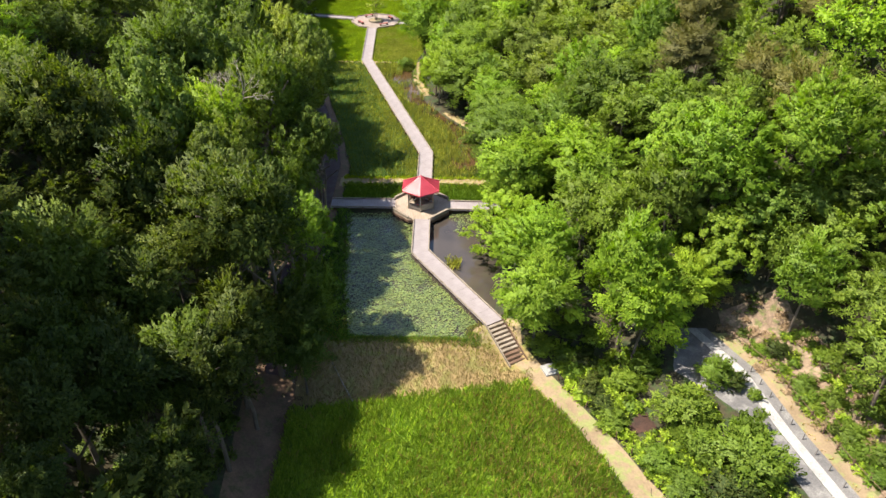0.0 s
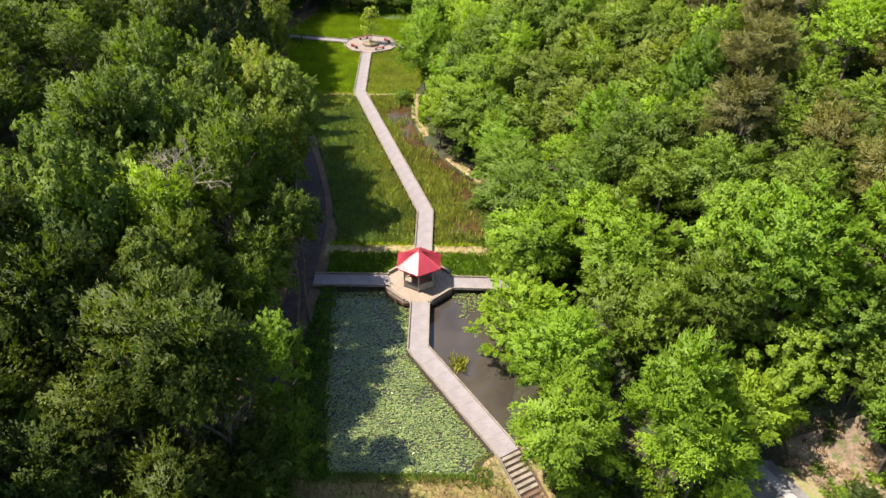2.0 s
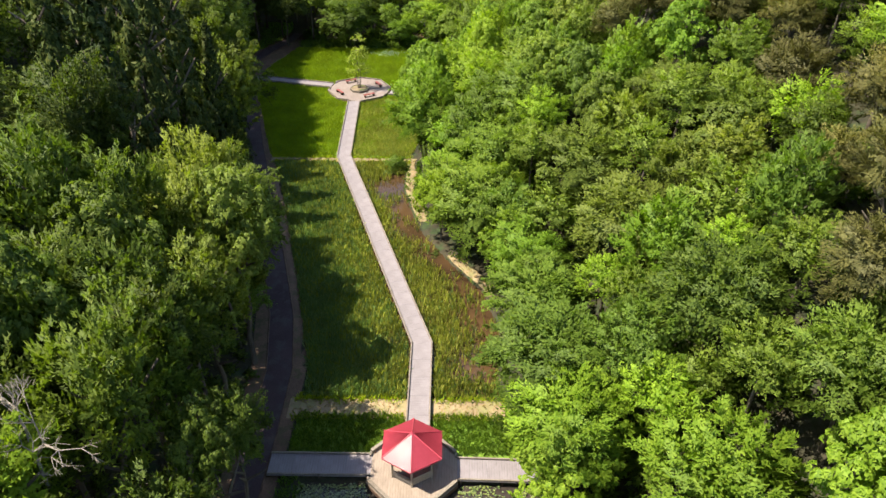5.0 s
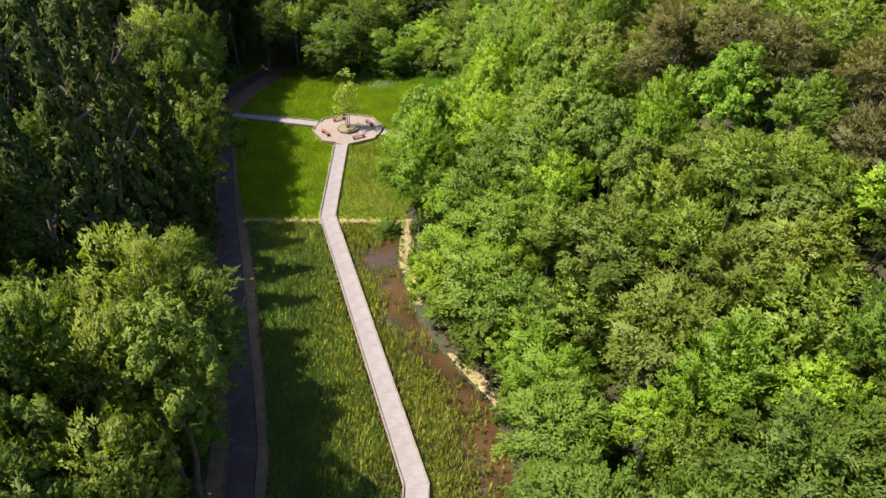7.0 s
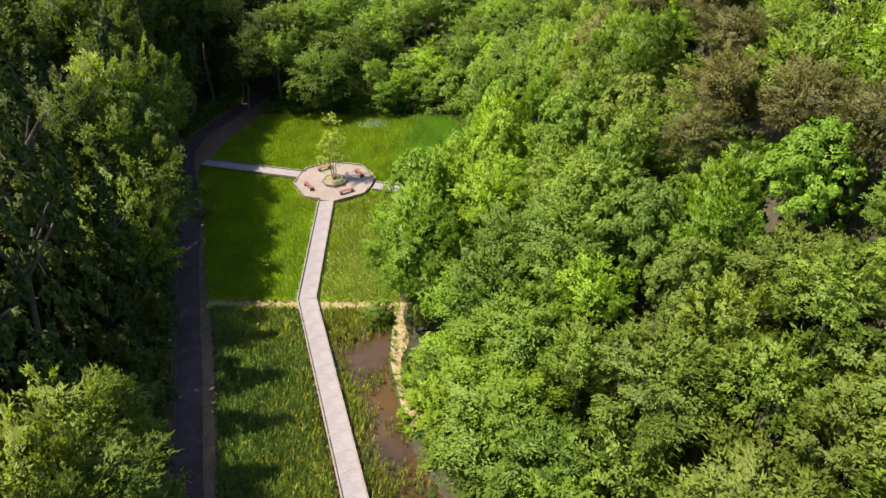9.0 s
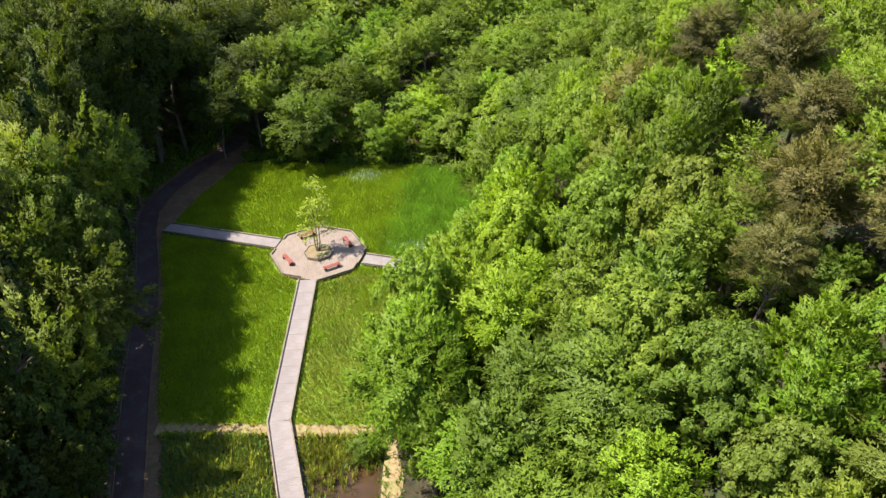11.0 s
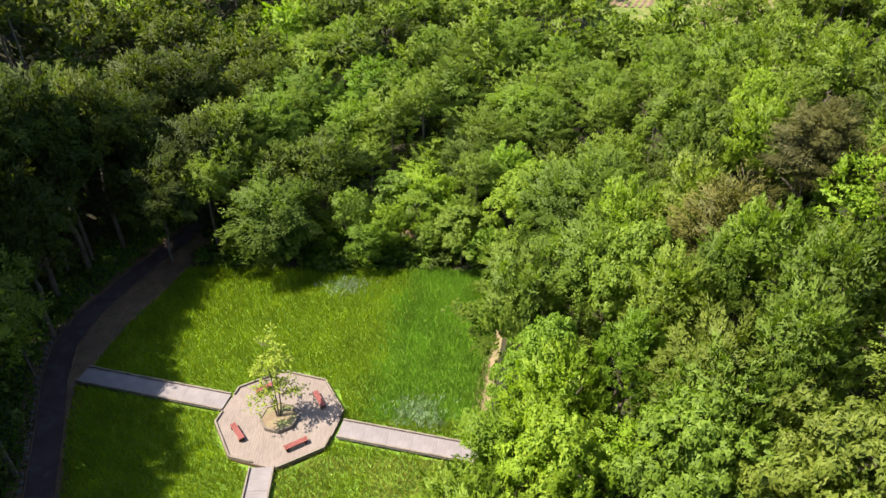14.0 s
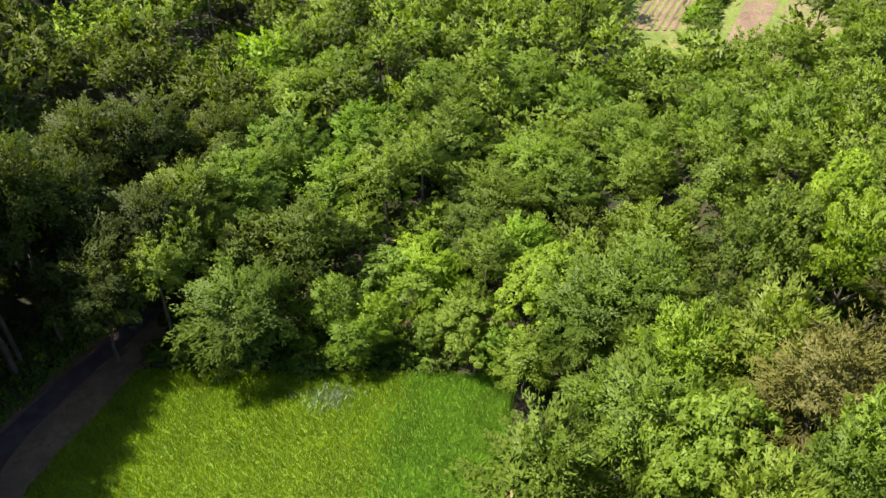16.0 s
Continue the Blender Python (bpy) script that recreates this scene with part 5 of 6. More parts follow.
def tufts(name, pts, height, width, blades, mat, label, lean=0.35, category="grass", base=None, droop=0.25):
    """Tufts of tapering blades at the points."""
    pts = np.asarray(pts)
    n = len(pts)
    z = (ground_z(pts[:, 0], pts[:, 1]) if base is None else np.full(n, base))
    p = np.repeat(np.column_stack([pts, z]), blades, axis=0)
    m = len(p)
    p[:, :2] += RNG.normal(size=(m, 2)) * 0.10
    a = RNG.uniform(0, 2 * math.pi, m)
    d = np.column_stack([np.cos(a), np.sin(a), np.zeros(m)])
    side = np.column_stack([-np.sin(a), np.cos(a), np.zeros(m)])
    h = height * np.repeat(RNG.uniform(0.8, 1.2, n), blades) * RNG.uniform(0.75, 1.15, m)
    w = (width * RNG.uniform(0.7, 1.3, m))[:, None]
    ln = (RNG.uniform(0.25, 1.25, m) * lean * h)[:, None]
    up = np.array([0, 0, 1.0])
    mid = p + d * ln * 0.45 + up * (h * 0.6)[:, None]
    tip = p + d * ln * 1.2 + up * (h * (1 - droop * RNG.random(m)))[:, None]
    q = np.stack([p - side * w * 0.5, mid - side * w * 0.4, tip, mid + side * w * 0.6], axis=1)
    ob = linked(name, quads_mesh(name, q), mat)
    return tagged(ob, label, category, kind="stuff")


def scatter(x0, x1, y0, y1, per_m2, keep):
    cell = 1 / math.sqrt(per_m2)                      # one point somewhere in each cell of a grid
    x, y = (g.ravel() for g in np.meshgrid(np.arange(x0, x1, cell), np.arange(y0, y1, cell)))
    x, y = x + RNG.uniform(0, cell, len(x)), y + RNG.uniform(0, cell, len(y))
    k = keep(x, y)
    return np.column_stack([x[k], y[k]])


def near_line(x, y, a, b):
    a, b = np.array(a), np.array(b)
    d = b - a
    t = np.clip(((x - a[0]) * d[0] + (y - a[1]) * d[1]) / (d @ d), 0, 1)
    return np.hypot(x - a[0] - t * d[0], y - a[1] - t * d[1])


RUNS = [(STAIR_TOP, BEND_1), (BEND_1, (-2.52, 66.6)), ((-13.2, 70.0), (7, 69.7)), ((-2.52, 72.7), BEND_2), (BEND_2, BEND_3), (BEND_3, PLAZA_S), ((-18.75, 142.6), (-31.4, 145.45)), ((-9.45, 140.1), (1.6, 137.7))]


def off_deck(x, y, gap=1.12):
    ok = (np.hypot(x - PLAZA[0], y - PLAZA[1]) > 4.95) & (np.hypot(x - GAZEBO[0], y - GAZEBO[1]) > 3.6)
    for a, b in RUNS:
        ok &= near_line(x, y, a, b) > gap
    return ok


def patch(x, y, s, seed):
    return np.array([noise.noise((a * s, b * s, seed)) for a, b in zip(x, y)])


def in_lawn(x, y):
    return (x > along(LAWN_W, y)) & (x < along(LAWN_E, y) + 0.2) & off_deck(x, y)


lawn = scatter(-33, 4, 118.8, 160.5, 40, in_lawn)
green_part = 0.5 * patch(lawn[:, 0], lawn[:, 1], 0.16, 3.0) + 0.45 * RNG.normal(size=len(lawn)) + np.clip((lawn[:, 0] + 6.5 - 0.12 * (lawn[:, 1] - 150)) * 0.5, -1, 1) * (lawn[:, 1] > 141) - (lawn[:, 1] <= 141) > 0.0
rough = (lawn[:, 1] < 137.5) & (lawn[:, 0] > along([(118.5, -12.9), (136.5, -13.7)], lawn[:, 1])) & (patch(lawn[:, 0], lawn[:, 1], 0.3, 13.0) + RNG.normal(size=len(lawn)) * 0.3 > -0.35)
tufts("rough_meadow", lawn[rough], 0.50, 0.040, 3, M_MARSH, "thin yellow-olive grass in the rough corner of the meadow", 0.3)
lawn, green_part = lawn[~rough], green_part[~rough]
tufts("meadow_grass", lawn[~green_part], 0.52, 0.042, 4, M_LAWN, "lush yellow-green tall meadow grass", 0.22)
tufts("meadow_reeds", lawn[green_part], 0.62, 0.042, 4, M_MEADOWREED, "deeper green reeds in the wet meadow", 0.2)
fld = scatter(-12.4, 16, 18, 43.3, 30, lambda x, y: (y < 41.86 + 0.187 * x + 0.15 * np.sin(3 * x)) & (x < along([(10, 17), (25, 15.6), (31.8, 13.7), (35.4, 12.3), (39.3, 10.2), (42.6, 7.6)], y)))
tufts("field_grass", fld, 0.80, 0.042, 4, M_FIELDGRASS, "coarse green field grass with straw-coloured tips", 0.28)
stalks = scatter(-12.0, 15.5, 18, 42.4, 13, lambda x, y: (RNG.random(len(x)) < np.clip((x + 4) / 16, 0.04, 0.8)) & (y < 41.4 + 0.187 * x) & (x < along([(10, 16.6), (25, 15.2), (31.8, 13.3), (35.4, 11.9), (39.3, 9.8), (42.6, 7.2)], y)))
tufts("field_stalks", stalks, 0.95, 0.030, 2, M_DRYGRASS, "upright straw-coloured stalks in the field grass", 0.25)
reeds = scatter(-12, 6, 71.2, 74.8, 14, lambda x, y: off_deck(x, y))
tufts("dike_grass", reeds, 0.6, 0.038, 8, M_REED, "thick green grass beside the dike", 0.4)
edge = scatter(-12, 5, 76.6, 80.5, 9, lambda x, y: off_deck(x, y) & (x > along(POND2_W, y)) & (x < along(POND2_E, y)) & (patch(x, y, 0.3, 9.0) + (79.2 - y) * 0.4 > 0))
tufts("pond_edge_grass", edge, 0.6, 0.055, 5, M_REED, "green grass at the marsh's edge", 0.4, base=WATER_Z - 0.05)
bank = scatter(-12.2, 8.5, 40.0, 49.5, 30, lambda x, y: (y > 41.9 + 0.187 * x) & (x < along([(40.3, 9.8), (43, 8.0), (45.5, 7.8), (47, 7.4), (49.5, 6.2)], y)) & (near_line(x, y, STAIR_TOP, STAIR_FOOT) > 1.1) & (basin(x, y, POND1_W, POND1_E, 47.0, 69.3) < 0.3))
green_bank = RNG.random(len(bank)) < np.clip(0.10 + 0.32 * (bank[:, 1] - 44.9) + 0.35 * patch(bank[:, 0], bank[:, 1], 0.5, 3.0), 0.03, 0.85)
tufts("dry_grass", bank[~green_bank], 0.40, 0.026, 3, M_DRYGRASS, "dry straw grass on the dam bank", 0.3)
tufts("bank_turf", bank[green_bank], 0.36, 0.030, 3, M_BANKTURF, "yellow-green grass on the top of the dam bank", 0.35)
edges = np.concatenate([np.column_stack([RNG.uniform(-23, -5, 420), np.where(RNG.random(420) < 0.5, 117.3, 118.62) + RNG.normal(size=420) * 0.16]),
                        np.column_stack([RNG.uniform(-12.4, 5, 420), np.where(RNG.random(420) < 0.5, 74.75, 76.7) + RNG.normal(size=420) * 0.18])])
edges = edges[off_deck(edges[:, 0], edges[:, 1])]
tufts("dike_edge_grass", edges, 0.38, 0.045, 5, M_LAWN, "fresh green grass creeping over the dikes' edges", 0.6)
ye = RNG.uniform(103.5, 118, 160)
tufts("bank_edge_grass", np.column_stack([along(POND2_E, ye) + np.where(RNG.random(160) < 0.4, 0.0, 1.25) + RNG.normal(size=160) * 0.2, ye]), 0.4, 0.05, 5, M_REED, "green tufts along the pale bank", 0.6)
fringe = scatter(-9.6, 3.2, 46.5, 47.7, 26, lambda x, y: near_line(x, y, STAIR_TOP, STAIR_FOOT) > 1.3)
tufts("pond_fringe", fringe, 0.42, 0.05, 4, M_REED, "green grass fringe on the lily pond's dam", 0.5)
straw = np.concatenate([scatter(-12.8, 5, 74.7, 76.7, 5, lambda x, y: off_deck(x, y)), scatter(-23, -4.8, 117.3, 118.6, 5, lambda x, y: off_deck(x, y)),
                        scatter(-6, 7, 90, 118, 5, lambda x, y: (x > along(POND2_E, y)) & (x < along(POND2_E, y) + 1.3) & ((y < 97) | (y > 103.5))),
                        scatter(24, 36, 20, 48.5, 1.2, lambda x, y: (x > along(KERB_L, y) + 1.9) & (x < along(KERB_L, y) + 3.4))])
tufts("dry_verge_grass", straw, 0.22, 0.05, 4, M_DRYGRASS, "short dry grass on the dikes and verges", 0.9)


def in_marsh(x, y):
    west = x - along(POND2_W, y)
    east = along(POND2_E, y) - x
    dense = 0.42 * patch(x, y, 0.30, 5.0) + np.clip((y - 113.5) * 0.2, 0, 0.5) + np.where(x < along([(83, -3), (118, -14)], y), 0.95, np.clip((east - 1.8) * 0.21, 0.10, 0.70) - np.clip((y - 106) * 0.02, 0, 0.2))
    return (west > 0.2) & (east > 0.3) & (y > 77) & (y < 117.4) & off_deck(x, y) & (dense > RNG.random(len(x)))


marsh = scatter(-23, 5, 77, 117.4, 40, in_marsh)
yel = RNG.random(len(marsh)) < np.clip(0.46 + 0.45 * patch(marsh[:, 0], marsh[:, 1], 0.18, 11.0) + (marsh[:, 0] - along([(83, -6), (118, -17)], marsh[:, 1])) * 0.08, 0.15, 0.9)
tufts("marsh_plants", marsh[yel], 0.95, 0.062, 3, M_MARSH, "yellow-green iris-like marsh plants", 0.22, "marsh plants", base=WATER_Z - 0.05)
tufts("marsh_reeds", marsh[~yel], 0.85, 0.064, 4, M_MARSHREED, "olive green reeds standing in the marsh", 0.28, "marsh plants", base=WATER_Z - 0.05)

side = scatter(-12.9, -8.4, 46.5, 69.0, 12, lambda x, y: (x < along(POND1_W, y) + 0.5) & (x > along(LANE, y) + 2.2))
tufts("bank_grass", side, 0.5, 0.07, 4, M_REED, "shaded green grass along the pond bank", 0.7)
side = scatter(-25, -11, 77, 117.2, 9, lambda x, y: (x < along(POND2_W, y) + 0.6) & (x > along(LANE, y) + 2.5))
tufts("bank_grass", side, 0.45, 0.07, 4, M_REED, "shaded green grass between lane and marsh", 0.7)

side = scatter(-46, -14, 98, 172, 7, lambda x, y: (x < along(LANE, y) - 1.5) & (x > along(LANE, y) - 7.0))
tufts("bank_grass", side, 0.5, 0.08, 5, M_REED, "shaded green grass on the bank above the lane", 0.6)
clump = np.column_stack([RNG.normal(size=40) * 0.35 + 1.1, RNG.normal(size=40) * 0.35 + 58.9])
tufts("water_grass", clump, 0.8, 0.05, 4, M_MARSH, "small tuft of yellow-green grass in the pond", 0.4, "water plants", base=WATER_Z - 0.05)

white = np.concatenate([np.column_stack([RNG.normal(size=420) * 1.05 - 3.4, RNG.normal(size=420) * 0.8 + 141.8]),
                        np.column_stack([RNG.normal(size=200) * 0.9 - 11.0, RNG.normal(size=200) * 0.6 + 157.6])])
tufts("white_flowers", white, 0.62, 0.05, 3, M_PALEFLOWER, "pale bluish-white flowering plants in the meadow", 0.4, "flowers")

# water lilies
def lily_here(x, y):
    inside = basin(x, y, POND1_W, POND1_E, 47.2, 69.0) > 0.25
    walk_x = along([(49.05, 4.75), (60.3, -2.48), (69, -2.5)], y)
    east_of = x > walk_x
    dens = np.where(east_of, 0.7 * patch(x, y, 0.35, 2.0) - 0.36 + np.clip((y - 64.5) * 0.22, 0, 0.6), 0.60 + 0.5 * patch(x, y, 0.55, 7.0))
    return inside & off_deck(x, y, 1.0) & (RNG.random(len(x)) < dens)


lp = scatter(-11.5, 7.5, 47.2, 69.0, 135, lily_here)
m = len(lp)
ang = np.linspace(0, 2 * math.pi, 8)[:7]
rad = RNG.uniform(0.035, 0.088, m)
cup = RNG.uniform(-0.01, 0.03, m)
tx, ty = RNG.normal(size=m) * 0.11, RNG.normal(size=m) * 0.11
spin = RNG.uniform(0, 2 * math.pi, m)
zz = WATER_Z + 0.03 + np.abs(RNG.normal(size=m)) * 0.09
lx = rad[:, None] * np.cos(ang + spin[:, None]) * 1.15
ly = rad[:, None] * np.sin(ang + spin[:, None])
rim = np.stack([lp[:, :1] + lx, lp[:, 1:] + ly, zz[:, None] + lx * tx[:, None] + ly * ty[:, None] + cup[:, None]], axis=-1)
hub = np.column_stack([lp, zz])[:, None, :]
lv = np.concatenate([hub, rim], axis=1)
li = np.arange(m)[:, None] * 8
lf = np.concatenate([li + np.array([0, k, k + 1]) for k in range(1, 7)], axis=1).reshape(-1, 3)
tagged(linked("water_lilies", raw_mesh("water_lilies", lv.reshape(-1, 3), lf), M_LILY), "dense waxy water-lily leaves on the pond", "water lilies", kind="stuff")

# ---- single plants ----


def bough_tree(name, seed, height, spread, levels, mat, ob_at, label, lean=(0, 0), bole=None):
    """A bare branching skeleton; returns the thing and its twig ends."""
    rnd = random.Random(seed)
    bm = bmesh.new()
    ends = []

    def grow(p, d, length, r, lev):
        q = p + d * length
        tube(bm, p, q, r, r * 0.68, 7 if lev > 1 else 4)
        if lev == 0:
            ends.append(q)
            return
        for k in range(3 if lev > 1 else 4):
            a = rnd.uniform(0, 2 * math.pi)
            side = d.orthogonal().normalized()
            side.rotate(Matrix.Rotation(a, 3, d))
            nd = (d + side * rnd.uniform(0.35, 0.85) * spread + Vector((0, 0, 0.12))).normalized()
            grow(q, nd, (bole[1] if bole and lev == levels else length) * rnd.uniform(0.58, 0.82), r * 0.58, lev - 1)

    d0 = Vector((lean[0], lean[1], 1)).normalized()
    grow(Vector((0, 0, -0.2)), d0, bole[0] if bole else height * 0.36, height * 0.007, levels)
    thing = empty_at(name, ob_at)
    part("trunk", bm, mat, thing)
    tagged(thing, label, "tree")
    return thing, ends


# slim young tree in the plaza's planter
young = empty_at("young_tree", pose(-14.25, 140.95, 0.25))
tagged(young, "slim young tree with sparse light-green leaves in the planter", "tree")
bm = bmesh.new()
rnd = random.Random(5)
STEMS = [((0.0, 0.0), (-0.25, 0.1, 9.0)), ((0.12, 0.05), (0.55, 0.35, 7.2)), ((-0.1, 0.02), (-0.9, 0.4, 5.6))]
ends = []
for (bx, by), (tx_, ty_, tz_) in STEMS:
    p, t = Vector((bx, by, -0.1)), Vector((tx_, ty_, tz_))
    prev = p
    for k in range(1, 7):
        f = k / 6
        q = p.lerp(t, f) + Vector((math.sin(f * 5 + bx * 9) * 0.10, math.cos(f * 4) * 0.08, 0))
        tube(bm, prev, q, 0.075 * (1.06 - f), 0.075 * (1.06 - f - 0.16), 7)
        if 0.30 < f < 0.99:
            for _ in range(4):
                a = rnd.uniform(0, 2 * math.pi)
                reach = rnd.uniform(0.6, 2.1) * (1.25 - 0.75 * f) * tz_ / 7.5
                e = q + Vector((math.cos(a) * reach, math.sin(a) * reach, rnd.uniform(0.05, 0.5)))
                tube(bm, q, e, 0.02, 0.008, 4)
                ends += [e, q.lerp(e, 0.65)]
        prev = q
part("trunk", bm, M_BARK, young, "thin grey stems")
rng = np.random.default_rng(21)
lots = [rosettes(np.array([e]), np.array([[0.0, 0.0, 0.6]]), 15, 0.36, 0.14, rng) for e in ends]
linked("crown", leaf_mesh("crown", np.concatenate(lots)), M_YOUNGLEAF, young)

# bleached dead tree among the western crowns
for x, y, h, lean, seed in ((-18.9, 57.0, 20.6, (0.03, 0.0), 8),):
    bough_tree("dead_tree", seed, h * 0.9, 1.25, 5, M_DEADWOOD, pose(x, y, gz(x, y)), "bleached leafless dead tree among green crowns", lean, (h - 3.4 - gz(x, y), 2.3))

# grey leafless shrub at the meadow's north edge
bough_tree("dead_shrub", 14, 5.5, 1.1, 5, M_DEADWOOD, pose(-4.7, 166.8, gz(-4.7, 166.8)), "grey leafless twiggy shrub among green bushes", (0.1, -0.1), (1.2, 2.0))

# shrubs that stand alone
BUSH = [leaf_mesh("foliage", spray_crown(500 + i, 48, 7, 18, 0.10, 0.058, 0.88, 0.55, 0.20, 0.16)) for i in range(4)]
STEM = trunk_mesh(99, 9)


def bush(x, y, r, h, kind, label, i=0):
    thing = empty_at("shrub", pose(x, y, gz(x, y), 0, 0, i * 77))
    f = linked("foliage", BUSH[i % 4], GREEN[kind], thing)
    f.location, f.scale = (0, 0, h * 0.48), (r, r, h * 0.58)
    s = linked("stem", STEM, M_BARK, thing)
    s.scale = (h * 0.7, h * 0.7, h * 0.8)
    return tagged(thing, label, "shrub", group="single shrubs")


SHRUBS = [(19.3, 38.4, 2.4, 3.2, "S"), (22.4, 33.4, 2.9, 3.6, "S"), (15.6, 42.6, 1.5, 2.0, "S"), (12.6, 42.2, 1.3, 1.6, "S"), (13.9, 38.6, 1.3, 1.5, "S"), (16.4, 34.4, 1.4, 1.7, "S"),
          (19.6, 35.0, 1.8, 2.4, "S"), (24.3, 41.6, 1.0, 1.7, "S"), (22.9, 42.2, 1.5, 2.6, "S"), (25.6, 40.4, 0.6, 1.0, "S"), (17.6, 31.8, 1.6, 1.9, "S"), (20.4, 30.6, 2.0, 2.8, "S"), (17.6, 44.6, 1.5, 2.2, "D"), (23.4, 36.4, 1.3, 2.2, "S"), (11.4, 44.2, 1.0, 1.3, "S"), (13.4, 40.4, 1.2, 1.4, "S")]
for i, (x, y, r, h, k) in enumerate(SHRUBS):
    bush(x, y, r, h, k, "sunlit light-green shrub between path and road" if k == "S" else "bushy green shrub between path and road", i)
for i, (x, y, r, h) in enumerate(((8.9, 47.2, 1.3, 1.2), (10.8, 46.2, 1.2, 1.2), (9.6, 49.4, 1.2, 1.1), (12.6, 45.6, 1.3, 1.5), (13.9, 47.8, 1.2, 1.3), (11.6, 48.6, 1.2, 1.1), (7.9, 49.6, 0.9, 0.8))):
    bush(x, y, r, h, "D", "low dark shrub in the shade beside the steps", i)
SLOPE_SHRUBS = [(28.9, 43.6, 0.7, 0.8, "S"), (29.6, 41.2, 0.7, 0.8, "S"), (29.9, 38.8, 0.8, 0.9, "S"), (30.6, 36.9, 0.7, 0.8, "S"), (30.9, 34.6, 0.8, 0.9, "S"), (31.6, 32.2, 0.9, 1.0, "S"), (28.0, 45.8, 0.7, 0.9, "S"), (32.6, 30.4, 0.9, 1.0, "S"), (30.2, 41.6, 1.0, 1.2, "S"), (31.6, 39.6, 1.1, 1.3, "S"), (31.4, 36.2, 1.2, 1.3, "S"), (29.2, 45.4, 1.1, 1.4, "B"), (32.6, 33.6, 1.2, 1.4, "B"), (32.4, 43.6, 1.1, 1.3, "D"), (33.6, 38.0, 1.1, 1.3, "B")]
for i, (x, y, r, h, k) in enumerate(SLOPE_SHRUBS):
    bush(x, y, r, h, k, "low leafy shrub on the dry roadside slope", i)
bush(-6.9, 116.0, 1.35, 2.9, "B", "round fresh green bush at the dike", 1)
bush(-1.6, 97.6, 0.9, 0.8, "C", "dark tangled brush at the water's edge", 3)

# dry brush and bare earth
TWIGS = [broad_crown(520 + i, 12, 4, 14, 0.34, 0.05, 0.8, 0.42, 0.3) for i in range(3)]
dry = []
for x0, y0, s, n in ((31.5, 41, 1.8, 16), (33.5, 36, 2.0, 16), (30.5, 46, 1.8, 14), (-4.8, 167.2, 1.0, 14), (27.5, 49.0, 1.5, 14), (20.5, 52.5, 1.6, 10)):
    for _ in range(n):
        x, y = x0 + RNG.normal() * s, y0 + RNG.normal() * s
        r = RNG.uniform(0.3, 0.7)
        dry.append(set_down(TWIGS[int(RNG.integers(3))], RNG.uniform(0, 6.28), (r, r, r * 0.8), (x, y, gz(x, y) + r * 0.3)))
tagged(linked("dry_brush", leaf_mesh("dry_brush", np.concatenate(dry)), M_DRYBRUSH), "reddish-brown dry brush on the slope", "brush", kind="stuff")


def earth_patch(x, y, r, label, mat=M_REDEARTH):
    ring = np.linspace(0, 2 * math.pi, 18)[:-1]
    rr = [r * (1 + 0.25 * math.sin(3 * a + x) + 0.15 * math.sin(7 * a)) for a in ring]
    v = [(x, y, gz(x, y) + 0.06)] + [(x + q * math.cos(a), y + q * math.sin(a), gz(x + q * math.cos(a), y + q * math.sin(a)) + 0.05) for a, q in zip(ring, rr)]
    f = [(0, 1 + k, 1 + (k + 1) % 17) for k in range(17)]
    tagged(linked("earth_patch", raw_mesh("earth_patch", v, f), mat), label, "bare earth", kind="structure")


earth_patch(-0.9, 129.7, 1.5, "pale bare earth under the trees")
earth_patch(19.6, 100.9, 1.3, "reddish bare earth under the trees")
earth_patch(16.3, 38.5, 1.1, "dark red-brown bare earth in the gully", M_GULLY)
earth_patch(-50, 234, 7.0, "orange-brown bare earth beyond the wood")

# ---- small things by the road and the dam ----


def marker_post(x, y):
    thing = empty_at("marker_post", pose(x, y, gz(x, y) + 0.05))
    bm = bmesh.new()
    bmesh.ops.create_cone(bm, cap_ends=True, segments=8, radius1=0.055, radius2=0.05, depth=0.62, matrix=pose(0, 0, 0.29))
    part("shaft", bm, M_METAL, thing)
    bm = bmesh.new()
    bmesh.ops.create_cone(bm, cap_ends=True, segments=8, radius1=0.06, radius2=0.03, depth=0.06, matrix=pose(0, 0, 0.63))
    part("cap", bm, M_METAL, thing)
    return tagged(thing, "short dark steel marker post on the road shoulder", "post", group="marker posts")


for k in range(14):
    y = 43.4 - 1.45 * k
    marker_post(along(KERB_L, y) + 1.3, y)


def fence_line():
    thing = empty_at("fence", pose(0, 0, 0))
    tagged(thing, "low weathered post-and-rail fence on the road verge", "fence")
    last = None
    for k in range(18):
        y = 47.6 - 1.55 * k
        x = along(KERB_L, y) + 3.25
        z = gz(x, y)
        bm = bmesh.new()
        bmesh.ops.create_cone(bm, cap_ends=True, segments=7, radius1=0.065, radius2=0.055, depth=1.0, matrix=pose(x, y, z + 0.4, RNG.normal() * 2, RNG.normal() * 2))
        part("post", bm, M_BROWNWOOD, thing)
        if last is not None:
            bm = bmesh.new()
            tube(bm, last, (x, y, z + 0.66), 0.03, 0.03, 6)
            part("rail", bm, M_BROWNWOOD, thing)
        last = (x, y, z + 0.66)


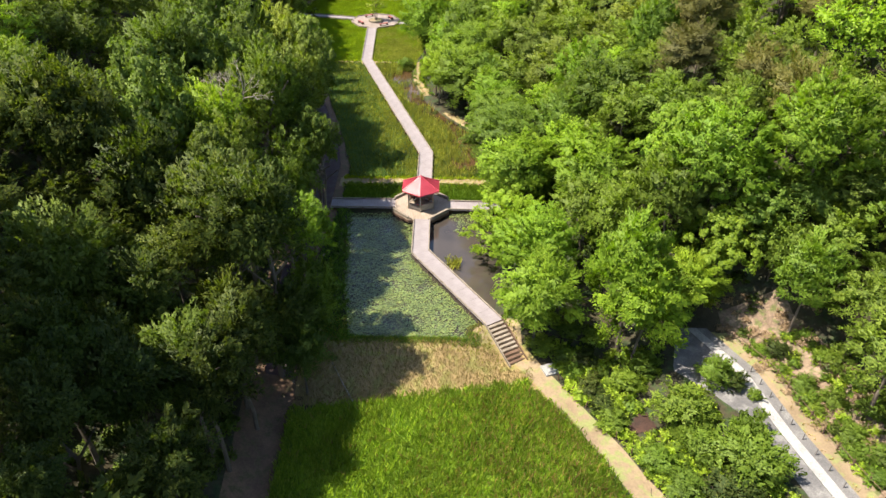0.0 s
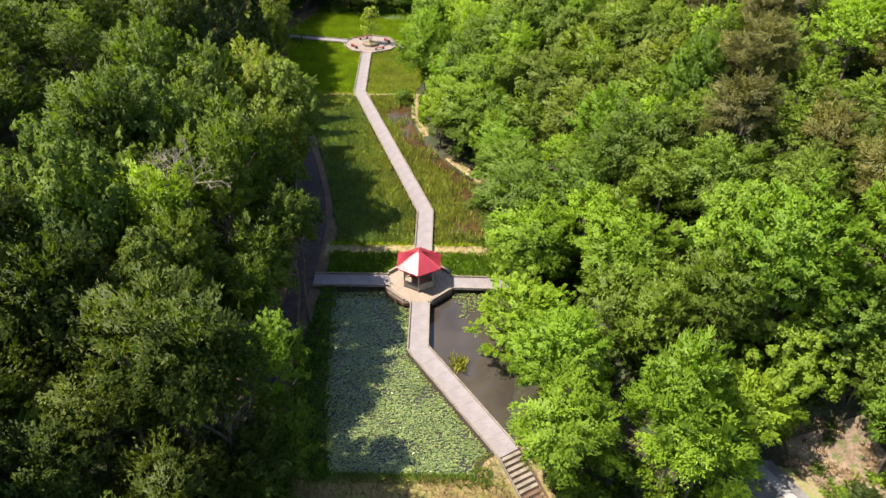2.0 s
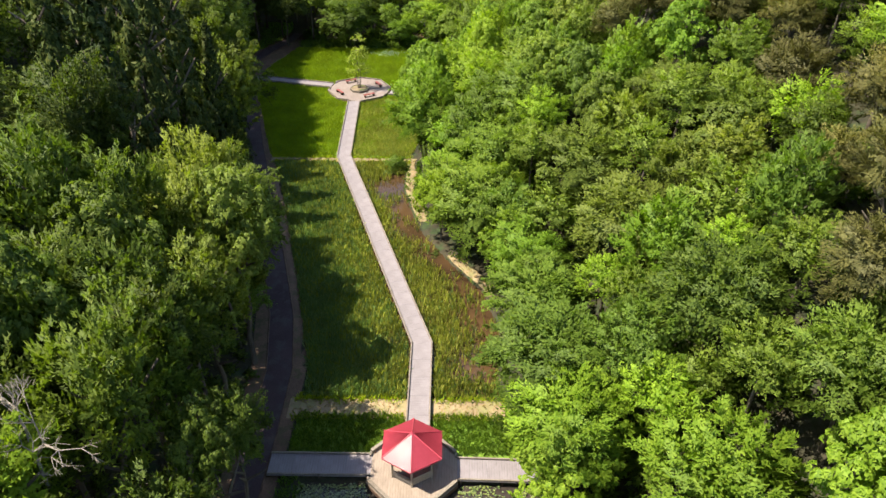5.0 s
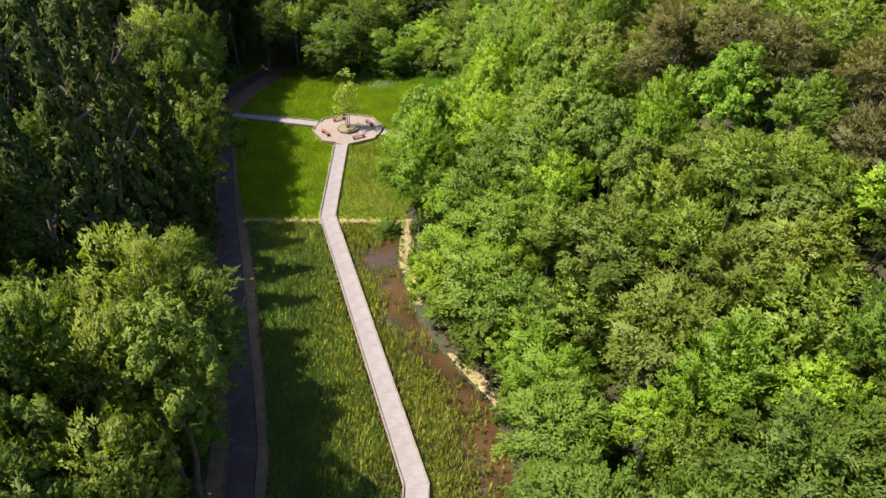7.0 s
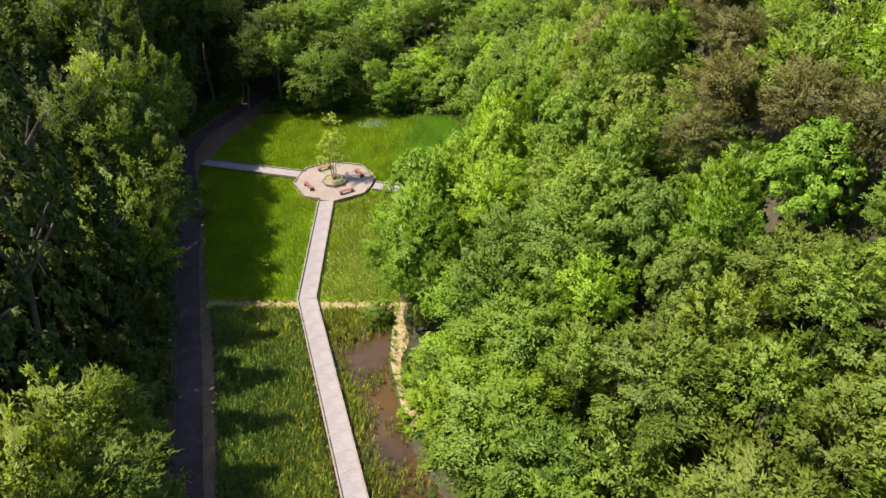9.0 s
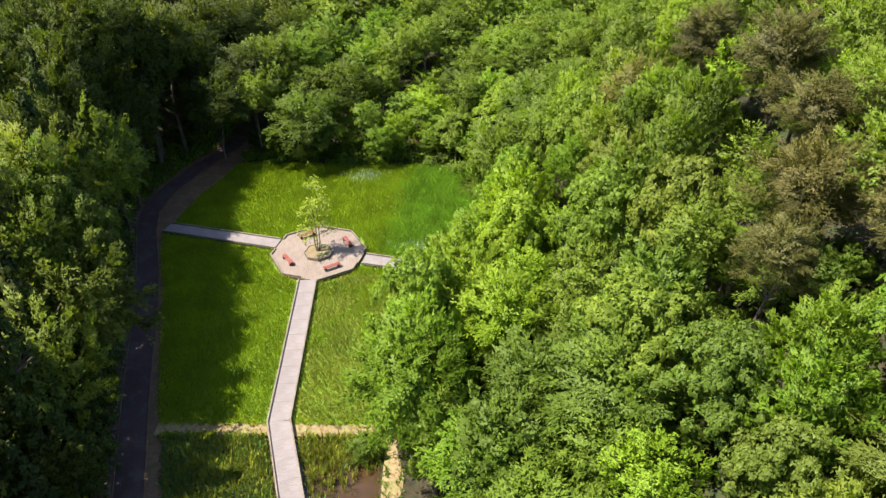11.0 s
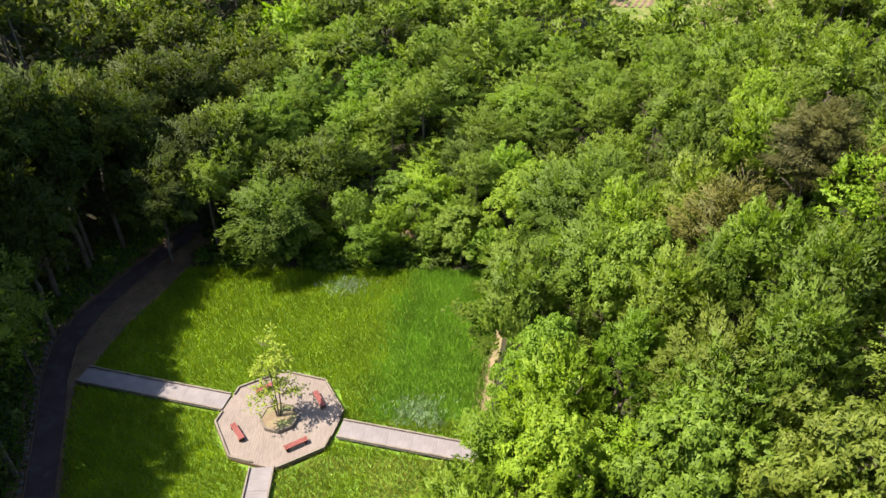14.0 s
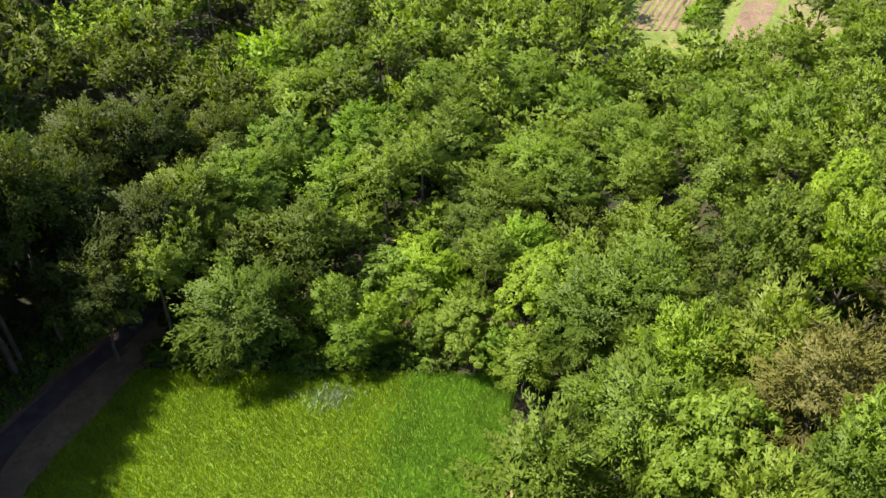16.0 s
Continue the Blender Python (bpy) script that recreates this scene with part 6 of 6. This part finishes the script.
fence_line()
stakes = empty_at("stake_fence", pose(0, 0, 0))
tagged(stakes, "row of short timber stakes along the earth path", "fence")
for k in range(11):
    y = 43.6 - 1.6 * k
    x = along(PATH_MID, y) + 1.25
    bm = bmesh.new()
    bmesh.ops.create_cone(bm, cap_ends=True, segments=7, radius1=0.06, radius2=0.05, depth=0.9, matrix=pose(x, y, gz(x, y) + 0.36, RNG.normal() * 4, RNG.normal() * 4))
    part("stake", bm, M_BROWNWOOD, stakes)

STONE = []
for i in range(4):
    bm = bmesh.new()
    bmesh.ops.create_icosphere(bm, subdivisions=1, radius=1.0)
    for v in bm.verts:
        v.co = v.co * (1 + 0.28 * noise.noise(v.co * 1.3 + Vector((i * 7.0, 0, 0))))
    me = bpy.data.meshes.new("edging_stone")
    bm.to_mesh(me)
    bm.free()
    STONE.append(me)
for k in range(56):
    y = 112.0 + 0.72 * k
    x = along(LANE, y) - 1.42 + RNG.normal() * 0.06
    st = linked("edging_stone", STONE[k % 4], M_DARKROCK)
    st.matrix_basis = pose(x, y, gz(x, y) + 0.09, 0, 0, RNG.uniform(0, 360)) @ Matrix.Diagonal((RNG.uniform(0.2, 0.34), RNG.uniform(0.18, 0.26), RNG.uniform(0.14, 0.22), 1))
    tagged(st, "rough dark stone edging the shaded asphalt lane", "stone", group="stones along the lane")

slab = empty_at("concrete_box", pose(9.5, 44.75, gz(9.5, 44.75), 0, 0, 20))
tagged(slab, "small pale concrete box beside the path", "concrete box")
bm = bmesh.new()
box(bm, pose(0, 0, -0.2), 1.3, 1.3, 0.45, 0.03)
part("body", bm, M_CONCRETE, slab)
bm = bmesh.new()
box(bm, pose(0, 0, 0.252), 1.1, 1.1, 0.06, 0.02)
part("lid", bm, M_CONCRETE, slab)

pole = bmesh.new()
tube(pole, (-9.6, 44.4, gz(-9.6, 44.4) + 0.08), (-7.4, 40.6, gz(-7.4, 40.6) + 0.10), 0.05, 0.04, 8)
tagged(part("fallen_pole", pole, M_DEADWOOD), "thin bleached pole lying on the shaded bank", "pole")
